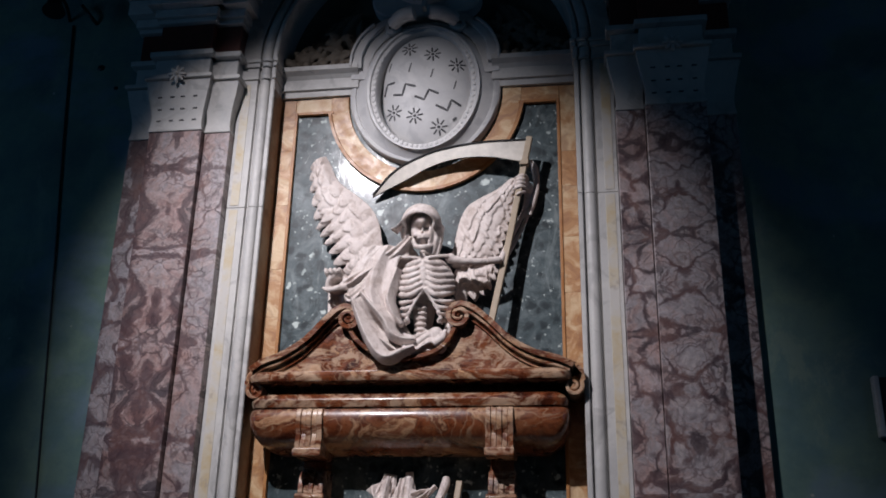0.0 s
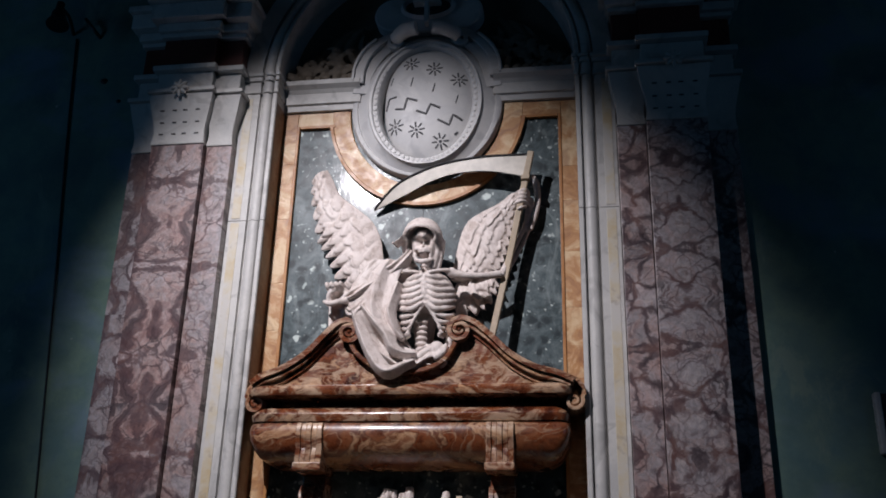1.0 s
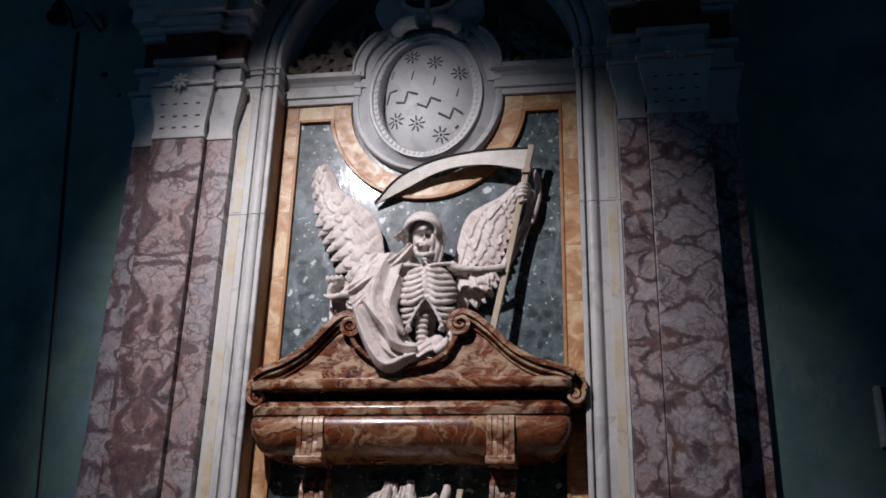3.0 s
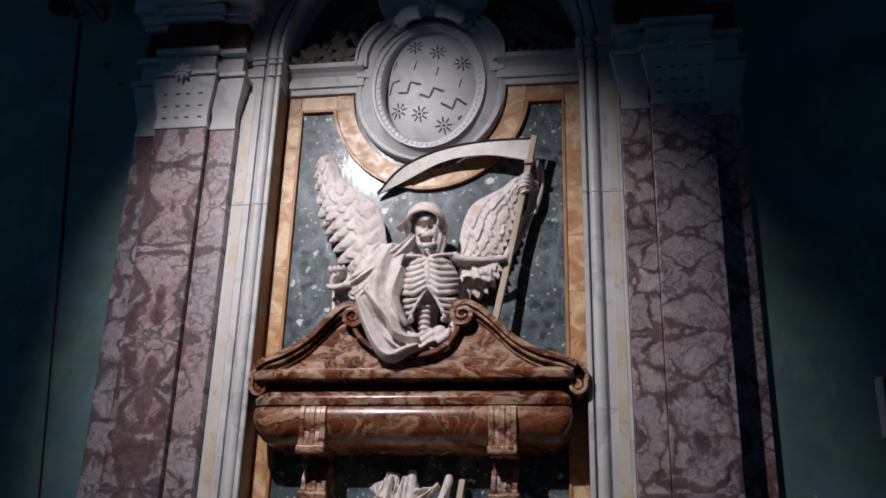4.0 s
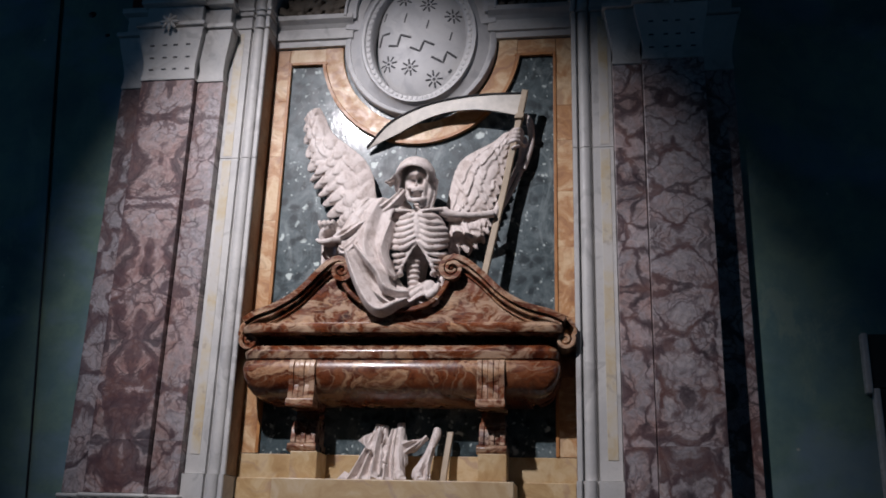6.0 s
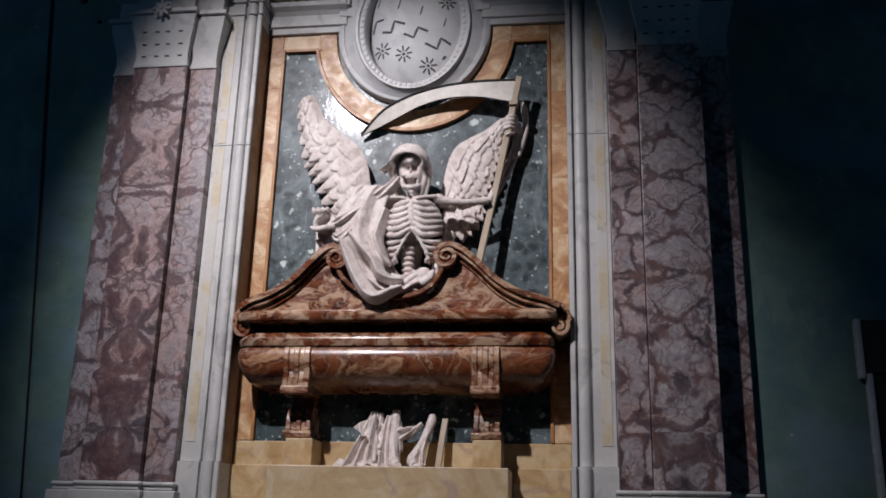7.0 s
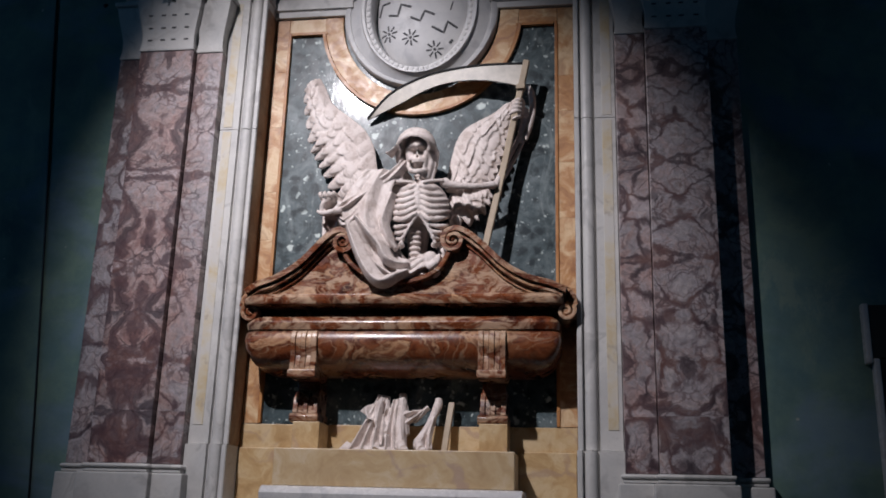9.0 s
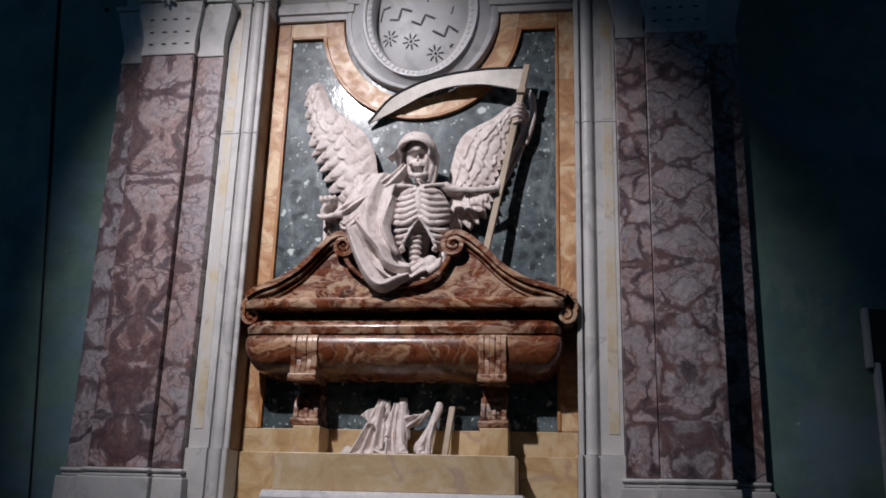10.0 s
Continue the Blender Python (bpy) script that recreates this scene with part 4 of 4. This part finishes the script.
for side in (-1, 1):
    for i in range(6):
        z = 3.692 - 0.037 * i
        sx = 0.09 + 0.003 * i
        out = (0.118, 0.146, 0.164, 0.172, 0.176, 0.172)[i]
        k = 0.004 * i
        sag = 0.014 + 0.006 * i
        cx = 0.093
        tube(ST, [(sx + side * 0.010, -0.412, z), (cx + side * out * 0.45, -0.405 - k * 0.3, z - sag), (cx + side * out * 0.85, -0.362 - k * 0.4, z - sag * 0.7),
                  (cx + side * out * 1.06, -0.30, z + 0.004), (cx + side * out * 0.98, -0.23, z + 0.03)], [0.013, 0.018, 0.018, 0.015, 0.010], 8)
    # lower ribs hang from the costal arch
    for i in range(4):
        z = 3.452 - 0.042 * i
        x0 = 0.104 + side * (0.035 + 0.027 * i)
        out = 0.165 - 0.014 * i
        tube(ST, [(x0, -0.395, z - 0.012), (0.1 + side * (out * 0.8), -0.372, z - 0.028), (0.1 + side * out * 1.04, -0.31, z - 0.004), (0.1 + side * out, -0.24, z + 0.03)], [0.012, 0.0165, 0.0155, 0.011], 8)
    tube(ST, [(0.104, -0.405, 3.505), (0.104 + side * 0.045, -0.40, 3.44), (0.104 + side * 0.088, -0.392, 3.36), (0.104 + side * 0.118, -0.36, 3.275)], [0.011, 0.010, 0.009, 0.006], 8)
    tube(ST, [(0.088 + side * 0.012, -0.395, 3.712), (0.09 + side * 0.07, -0.402, 3.722), (0.095 + side * 0.158, -0.375, 3.735)], [0.014, 0.011, 0.014], 8)
# spine and back wall of the belly, pelvis
for i in range(7):
    z = 3.18 + 0.036 * i
    ball(ST, (0.075, -0.325, z), (0.042, 0.034, 0.0145), seg=14)
    ball(ST, (0.075, -0.315, z + 0.018), (0.03, 0.026, 0.010), seg=10)
tube(ST, [(0.07, -0.20, 3.0), (0.07, -0.20, 3.3), (0.07, -0.20, 3.6)], [0.07, 0.06, 0.1], 12)
ball(ST, (0.175, -0.355, 3.205), (0.055, 0.045, 0.06), (0, 30, 0), 16)
ball(ST, (0.225, -0.34, 3.16), (0.035, 0.05, 0.075), (0, 15, 0), 16)
tube(ST, [(0.245, -0.29, 3.40), (0.25, -0.30, 3.30), (0.245, -0.31, 3.2), (0.25, -0.31, 3.08)], [0.02, 0.024, 0.03, 0.03], 10)

# cloth behind the collar bone, placed to fill a gap in the camera's view
ball(ST, (-0.048, -0.25, 3.755), (0.085, 0.05, 0.10), seg=16)

# raised arm and the bones that grip the shaft
ball(ST, (0.262, -0.345, 3.728), (0.036, 0.034, 0.034), seg=14)
tube(ST, [(0.262, -0.345, 3.722), (0.36, -0.335, 3.708), (0.47, -0.31, 3.712), (0.575, -0.27, 3.735)], [0.03, 0.024, 0.022, 0.028], 10)
tube(ST, [(0.575, -0.25, 3.73), (0.655, -0.17, 3.95), (0.73, -0.13, 4.14), (0.755, -0.15, 4.25)], [0.024, 0.017, 0.017, 0.022], 10)
tube(ST, [(0.59, -0.21, 3.74), (0.685, -0.13, 3.95), (0.76, -0.10, 4.14), (0.78, -0.13, 4.25)], [0.02, 0.014, 0.014, 0.02], 10)
ball(ST, (0.76, -0.16, 4.29), (0.035, 0.035, 0.045), seg=14)
for i in range(4):
    z = 4.25 + 0.028 * i
    tube(ST, [(0.762, -0.18, z + 0.01), (0.732 + 0.005 * i, -0.245, z + 0.012), (0.69 + 0.006 * i, -0.262, z + 0.004), (0.658 + 0.006 * i, -0.24, z - 0.008)], [0.011, 0.013, 0.012, 0.008], 8)
tube(ST, [(0.74, -0.22, 4.235), (0.71, -0.265, 4.21), (0.685, -0.262, 4.20)], [0.013, 0.011, 0.008], 8)
tube(ST, [(0.765, -0.13, 4.10), (0.79, -0.13, 4.20), (0.815, -0.12, 4.32), (0.805, -0.12, 4.45), (0.78, -0.12, 4.52)], [0.016, 0.026, 0.022, 0.026, 0.012], 10)
tube(ST, [(0.73, -0.12, 4.09), (0.76, -0.12, 4.14), (0.79, -0.11, 4.16)], [0.014, 0.02, 0.012], 8)


# wings: carved rows of overlapping feathers from a leading to a trailing edge
def wing(lead, trail, rows, count, seed, y0, bulge, tip=0.16, deep=0.02, nu=70, nv=110, wander=0.25):
    rnd = random.Random(seed)
    jit = {(r, i): (rnd.uniform(-0.35, 0.15), rnd.uniform(-0.3, 0.3)) for r in range(rows + 2) for i in range(-1, count + rows + 4)}

    def surf(u, v):
        r = min(int(u * rows), rows - 1)
        for k in (r, r - 1):
            n = count + k
            g = v * n + 0.5 * (k % 2) + wander * math.sin(u * 9 + v * 17)
            i = int(g)
            c = 2 * (g - i) - 1
            fu = u * rows - k
            j = jit[(max(k, 0), i)]
            reach = 1 + (0.45 + j[0]) * (1 - c * c)
            if k >= 0 and (fu <= reach or k == r):
                if k == r - 1 and fu > reach:
                    continue
                break
        h = deep * (0.35 + 0.75 * min(fu, 1.5)) * (1 - 0.55 * abs(c) ** 3) * (1 + 0.4 * j[1])
        if k == r and r > 0:
            # is the feather of the row above still covering this place?
            n2 = count + r - 1
            g2 = v * n2 + 0.5 * ((r - 1) % 2) + wander * math.sin(u * 9 + v * 17)
            c2 = 2 * (g2 - int(g2)) - 1
            j2 = jit[(r - 1, int(g2))]
            if u * rows - (r - 1) <= 1 + (0.45 + j2[0]) * (1 - c2 * c2):
                h = deep * (0.35 + 0.75 * (u * rows - r + 1)) * (1 - 0.55 * abs(c2) ** 3) * (1 + 0.4 * j2[1])
        g3 = v * (count + rows - 1) + 0.5 * ((rows - 1) % 2)
        c3 = 2 * (g3 - int(g3)) - 1
        ext = 1 - tip * abs(c3) ** 2.2 * (0.6 + 0.8 * abs(jit[(rows, int(g3))][1]) / 0.3)
        p = along(lead, v).lerp(along(trail, v), u * (1 - (1 - ext) * u * u))
        y = y0 - bulge * math.sin(math.pi * min(1, 0.12 + u * 0.82)) - h
        return (p.x, y, p.z)

    sheet(ST, surf, nu, nv, 0.06)


lead_l = path2([(-0.20, 3.78), (-0.235, 3.92), (-0.262, 4.06), (-0.33, 4.19), (-0.44, 4.29), (-0.57, 4.40), (-0.635, 4.53), (-0.675, 4.60)])
trail_l = path2([(-0.44, 3.62), (-0.55, 3.74), (-0.615, 3.87), (-0.67, 3.97), (-0.72, 4.06), (-0.755, 4.22), (-0.785, 4.38), (-0.79, 4.52)])
wing(lead_l, trail_l, 4, 8, 3, -0.15, 0.06, 0.22, 0.014)
lead_r = path2([(0.231, 3.735), (0.257, 3.875), (0.281, 3.996), (0.309, 4.097), (0.361, 4.174), (0.448, 4.229), (0.551, 4.283), (0.630, 4.347)])
trail_r = path2([(0.45, 3.73), (0.53, 3.76), (0.58, 3.83), (0.62, 3.95), (0.655, 4.08), (0.69, 4.2), (0.74, 4.34)])
wing(lead_r, trail_r, 5, 8, 8, -0.16, 0.055, 0.10, 0.016, wander=0.6)
wing(path2([(0.24, 3.62), (0.265, 3.72), (0.33, 3.78), (0.42, 3.79), (0.50, 3.78)]), path2([(0.285, 3.46), (0.37, 3.49), (0.46, 3.53), (0.53, 3.60), (0.56, 3.69)]), 2, 5, 4, -0.13, 0.03, 0.35, 0.026, 44, 70)

# cloak over the shoulder, falling in folds over the front of the sarcophagus
edge_a = path2([(-0.26, 3.82), (-0.36, 3.68), (-0.42, 3.54), (-0.375, 3.38), (-0.294, 3.235), (-0.197, 3.105), (-0.108, 3.036)])
edge_b = path2([(-0.03, 3.80), (-0.075, 3.68), (-0.095, 3.50), (-0.075, 3.36), (-0.02, 3.25), (0.08, 3.18), (0.195, 3.115)])


def cloak(u, v):
    p = along(edge_a, v).lerp(along(edge_b, v), u)
    big = crease(u * 7.0 - v * 1.6 + 0.5 * math.sin(v * 5) + 0.9)
    fine = crease(u * 12 + v * 6 + 1.3 * math.sin(v * 9 + u * 3))
    k = min(1, max(0, (v - 0.42) / 0.2))
    deep = 0.022 + 0.036 * min(1, max(0, (v - 0.25) / 0.3))
    y = -0.37 - 0.03 * math.sin(math.pi * u) - 0.05 * v - deep * big - 0.007 * fine + 0.10 * k * k * (3 - 2 * k)
    return (p.x, y, p.z)


sheet(ST, cloak, 90, 90, 0.06)


def lap(line, width, deep, n=3):
    """A flat lap of cloth along a line, folded to a crest."""
    c = curve(line, 8)

    def f(u, v):
        q = along(c, v)
        d = (along(c, min(1, v + 0.03)) - along(c, max(0, v - 0.03))).normalized()
        side = Vector((-d.z, 0, d.x))
        w = width * (0.35 + 0.65 * math.sin(math.pi * (0.12 + 0.8 * v)))
        o = q + side * w * (u - 0.5)
        return (o.x, o.y - deep * crease(u * n * math.pi + 0.6 * math.sin(v * 5)) * math.sin(math.pi * min(1, 0.1 + u)) + 0.03 * abs(2 * u - 1) ** 3, o.z)
    sheet(ST, f, 26, 40, 0.04)


lap([(-0.308, -0.420, 3.493), (-0.213, -0.445, 3.394), (-0.127, -0.450, 3.298), (-0.086, -0.450, 3.205), (-0.020, -0.440, 3.164), (0.060, -0.420, 3.163)], 0.085, 0.036, 1)
lap([(-0.354, -0.420, 3.442), (-0.293, -0.440, 3.315), (-0.220, -0.455, 3.174), (-0.152, -0.465, 3.075), (-0.092, -0.470, 3.044), (-0.020, -0.455, 3.080), (0.058, -0.430, 3.117)], 0.10, 0.036, 1)
tube(ST, [(0.17, -0.40, 3.14), (0.22, -0.39, 3.18), (0.245, -0.37, 3.24)], [0.022, 0.026, 0.012], 12, 0.8)
sheet(ST, lambda u, v: (-0.02 + 0.27 * u, -0.375 - 0.022 * ridge(u * 4 + v * 6 + 0.5) - 0.04 * v + 0.03 * u, 3.225 - 0.02 * math.sin(u * 7) - 0.12 * v * (1 - 0.25 * u)), 40, 24, 0.05)
lap([(0.0, -0.40, 3.87), (-0.045, -0.41, 3.80), (-0.12, -0.40, 3.745), (-0.22, -0.37, 3.71)], 0.085, 0.035, 2)
lap([(-0.070, -0.410, 3.646), (-0.096, -0.420, 3.534), (-0.114, -0.430, 3.429), (-0.078, -0.430, 3.322), (-0.029, -0.420, 3.262)], 0.075, 0.03, 1)
lap([(-0.241, -0.400, 3.724), (-0.231, -0.415, 3.602), (-0.205, -0.420, 3.484), (-0.149, -0.420, 3.370)], 0.10, 0.016, 1)
lap([(-0.19, -0.38, 3.69), (-0.29, -0.405, 3.60), (-0.37, -0.42, 3.545), (-0.43, -0.42, 3.53)], 0.13, 0.045, 3)
lap([(-0.24, -0.40, 3.60), (-0.31, -0.42, 3.49), (-0.37, -0.43, 3.44), (-0.41, -0.42, 3.47)], 0.075, 0.03, 2)
# left forearm in its sleeve, with the bony fingers holding an hourglass frame
HG = Vector((-0.469, -0.425, 3.558))
loop = [HG + Vector((0.058 * math.cos(radians(a)), 0.01 * math.sin(radians(2 * a)), 0.047 * math.sin(radians(a)) + 0.014 * math.cos(radians(a)))) for a in range(0, 361, 30)]
for k in range(7):
    tube(ST, [p + Vector((0.003 * k, 0.024 * k, 0.002 * k)) for p in loop], 0.018, 10)
for i in range(4):
    x = -0.535 + 0.030 * i
    tube(ST, [(x + 0.014, -0.43, 3.585 + 0.006 * i), (x, -0.460, 3.618 + 0.004 * i), (x - 0.006, -0.435, 3.645), (x + 0.006, -0.37, 3.640), (x + 0.02, -0.31, 3.60)], [0.011, 0.012, 0.011, 0.010, 0.010], 8)
tube(ST, [(-0.40, -0.43, 3.52), (-0.45, -0.46, 3.505), (-0.51, -0.46, 3.495), (-0.555, -0.44, 3.52)], [0.02, 0.022, 0.018, 0.010], 8)
sheet(ST, lambda u, v: (-0.55 + 0.17 * u + 0.02 * v, -0.33 - 0.02 * math.sin(u * 12 + v) - 0.03 * v, 3.53 - 0.19 * v), 20, 10, 0.03)
statue = tagged(mesh("statue", ST, STATUARY, smooth=True), "warm white marble winged skeleton statue in a hooded cloak", "statue")
k = statue.modifiers.new("fuse", "REMESH")
k.mode, k.voxel_size, k.use_smooth_shade = "VOXEL", 0.005, True
k = statue.modifiers.new("soften", "SMOOTH")
k.factor, k.iterations = 0.35, 1

# legs and hem of the figure, below the sarcophagus
FT_ = B()


def fan(x0, x1, z_top, b0, b1, y_top, y_low, folds, phase, top_slope=0.0):
    """A flared fall of cloth from a narrow top to the plinth."""
    def f(u, v):
        q = v ** 1.5
        x = (x0 + (x1 - x0) * u) * (1 - q) + (b0 + (b1 - b0) * u) * q
        y = y_top + (y_low - y_top) * q - 0.09 * (0.25 + 0.75 * v) * crease(u * folds * math.pi + phase + 0.8 * math.sin(v * 4))
        return (x, y, z_top + top_slope * u + (2.03 - z_top - top_slope * u) * v)
    sheet(FT_, f, 44, 40, 0.035)


# cloth tops follow the sarcophagus shadow's edge; the shaded cloth above is left out
fan(-0.18, -0.115, 2.395, -0.35, -0.12, -0.06, -0.17, 3.2, 0.3, -0.01)
fan(-0.075, 0.006, 2.362, -0.10, 0.05, -0.07, -0.17, 2.6, 1.1, 0.006)
# flat skirt of cloth that trails on the plinth
sheet(FT_, lambda u, v: (-0.37 + 0.26 * u - 0.02 * v, -0.10 - 0.13 * v - 0.012 * crease(u * 9), 2.10 - 0.066 * v - 0.03 * (1 - u) + 0.022 * crease(u * 11 + 1)), 40, 16, 0.014)
# tongue of cloth cut to the shadow's edge, and swag between the legs
sheet(FT_, lambda u, v: (-0.29 + 0.16 * u + 0.10 * v * (1 - u), -0.08 - 0.05 * crease(u * 5 + v * 2) - 0.05 * v, 2.285 + 0.085 * u - 0.17 * v * (0.4 + u)), 26, 26, 0.02)
sheet(FT_, lambda u, v: (0.005 + 0.155 * u, -0.085 - 0.04 * crease(u * 4 + v * 5), 2.295 + 0.018 * u - 0.02 * math.sin(math.pi * u) - 0.10 * v * (1.05 - u)), 30, 18, 0.022)
for pts, r in (([(-0.018, -0.05, 2.40), (-0.015, -0.06, 2.34), (-0.01, -0.12, 2.2), (0.0, -0.17, 2.09)], [0.026, 0.03, 0.026, 0.03]),
               ([(0.218, -0.06, 2.37), (0.215, -0.075, 2.32), (0.17, -0.12, 2.2), (0.115, -0.165, 2.09)], [0.022, 0.030, 0.022, 0.028])):
    tube(FT_, pts, r, 12)
fan(0.16, 0.205, 2.20, 0.095, 0.19, -0.12, -0.18, 1.4, 0.7, 0.05)
for x in (0.0, 0.11):
    tube(FT_, [(x, -0.15, 2.10), (x + 0.01, -0.20, 2.062), (x + 0.035, -0.25, 2.04)], [0.026, 0.034, 0.024], 12)
    for i in range(4):
        tube(FT_, [(x + 0.008 + 0.014 * i, -0.235, 2.048), (x + 0.012 + 0.017 * i, -0.262, 2.033)], [0.009, 0.007], 6, steps=2)
tube(FT_, [(-0.32, -0.16, 2.032), (-0.2, -0.20, 2.036), (-0.05, -0.21, 2.036), (0.04, -0.20, 2.033)], [0.008, 0.016, 0.016, 0.008], 8)
hem = tagged(mesh("statue_hem", FT_, STATUARY, smooth=True), "white marble feet and cloak hem on the yellow plinth", "statue")
k = hem.modifiers.new("fuse", "REMESH")
k.mode, k.voxel_size, k.use_smooth_shade = "VOXEL", 0.0045, True
# ---- scythe ----
scythe = thing("scythe", (0.5, -0.27, 3.27), "pale wooden scythe with an ivory blade edged in black", "scythe")
b = B(); extrude(b, [[(x + dx, y + dy, z + dx * -0.2) for dx, dy in ((-0.021, -0.02), (0.021, -0.02), (0.021, 0.02), (-0.021, 0.02))] for x, y, z in ((0.505, -0.200, 3.290), (0.631, -0.160, 3.925), (0.778, -0.205, 4.656))])
part("shaft", b, SHAFTWOOD, scythe, bevel=0.006)
b = B(); extrude(b, [[(x + dx, y, z) for dx, y in ((-0.029, -0.232), (0.029, -0.232), (0.029, -0.165), (-0.029, -0.165))] for x, z in ((0.735, 4.44), (0.742, 4.475))])
part("collar", b, SHAFTWOOD, scythe, bevel=0.004)
# upper length left out, where it would stand in shadow
b = B(); extrude(b, [[(x + dx, y + dy, z) for dx, dy in ((-0.019, -0.018), (0.019, -0.018), (0.019, 0.018), (-0.019, 0.018))] for x, y, z in ((0.270, -0.13, 2.022), (0.288, -0.10, 2.20), (0.305, -0.07, 2.345))])
part("shaft_end", b, SHAFTWOOD, scythe, "lower end of the shaft on the plinth", bevel=0.004)
up = curve([(-0.349, 0, 4.331), (-0.190, 0, 4.499), (0.015, 0, 4.595), (0.211, 0, 4.638), (0.468, 0, 4.658), (0.747, 0, 4.650)], 8)
lo_ = curve([(-0.349, 0, 4.324), (-0.118, 0, 4.427), (0.067, 0, 4.512), (0.262, 0, 4.555), (0.489, 0, 4.548), (0.727, 0, 4.490)], 8)


def depth(t):
    return -0.045 - 0.12 * t - 0.01 * math.sin(math.pi * t)


n = len(up) - 1
b = B()
extrude(b, [[(p.x, depth(i / n) - 0.012, p.z), (q.x, depth(i / n) - 0.008, q.z), (q.x, depth(i / n) + 0.004, q.z), (p.x, depth(i / n) + 0.02, p.z)] for i, (p, q) in enumerate(zip(up, lo_))])
part("blade", b, BLADE, scythe, smooth=True, angle=40)
b = B(); tube(b, [(p.x, depth(i / n) - 0.012, p.z + 0.003) for i, p in enumerate(up)], 0.0095, 8, steps=0)
part("spine_rim", b, IRON, scythe, "black blade spine", smooth=True)
# a black line paints the shade on the blade's underside
b = B(); tube(b, [(q.x, depth(i / n) - 0.004, q.z) for i, q in enumerate(lo_[2:-6])], 0.005, 6, steps=0)
part("cutting_edge", b, IRON, scythe, "black lower edge line for the shaded underside", smooth=True)

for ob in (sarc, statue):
    ob.matrix_world = VIEW_SET_BACK @ Matrix.Translation(ob.location)

# ---- small things on the side wall ----
b = B(); tube(b, [(-2.40, WALL_Y - 0.006, 1.2), (-2.485, WALL_Y - 0.008, 2.2), (-2.625, WALL_Y - 0.008, 3.6), (-2.765, WALL_Y - 0.008, 4.9), (-2.86, WALL_Y - 0.01, 5.9)], 0.008, 6, steps=3)
tagged(mesh("cable", b, IRON, smooth=True), "thin black cable running down the plaster wall", "cable")
lamp = thing("lamp_fixture", (-2.86, WALL_Y, 5.9), "black unlit spotlight on a wall bracket", "lamp")
b = B(); tube(b, [(-2.82, -0.50, 5.90), (-2.81, -0.50, 5.84), (-2.80, -0.51, 5.78)], [0.045, 0.06, 0.085], 18)
part("shade", b, IRON, lamp, smooth=True)
b = B(); tube(b, [(-2.82, -0.50, 5.90), (-2.82, -0.49, 5.99)], 0.03, 12, steps=2)
part("socket", b, IRON, lamp, smooth=True)
b = B(); tube(b, [(-2.82, -0.49, 5.96), (-2.86, -0.3, 6.0), (-2.9, WALL_Y, 5.95)], 0.014, 8)
part("arm", b, IRON, lamp, smooth=True)
b = B(); tube(b, [(-2.78, -0.2, 6.05), (-2.7, -0.2, 5.95), (-2.66, WALL_Y, 5.9)], 0.014, 8)
part("brace", b, IRON, lamp, smooth=True)
# dark discs paint the shade of small holes in the plaster
for x, z, r in ((-2.56, 5.49, 0.026), (-2.41, 5.30, 0.016)):
    b = B(); ball(b, (x, WALL_Y, z), (r * 1.2, 0.012, r), seg=12)
    tagged(mesh("wall_plug", b, IRON, smooth=True), "dark disc standing in for a small hole in the green plaster wall", "wall plug", "wall plugs")
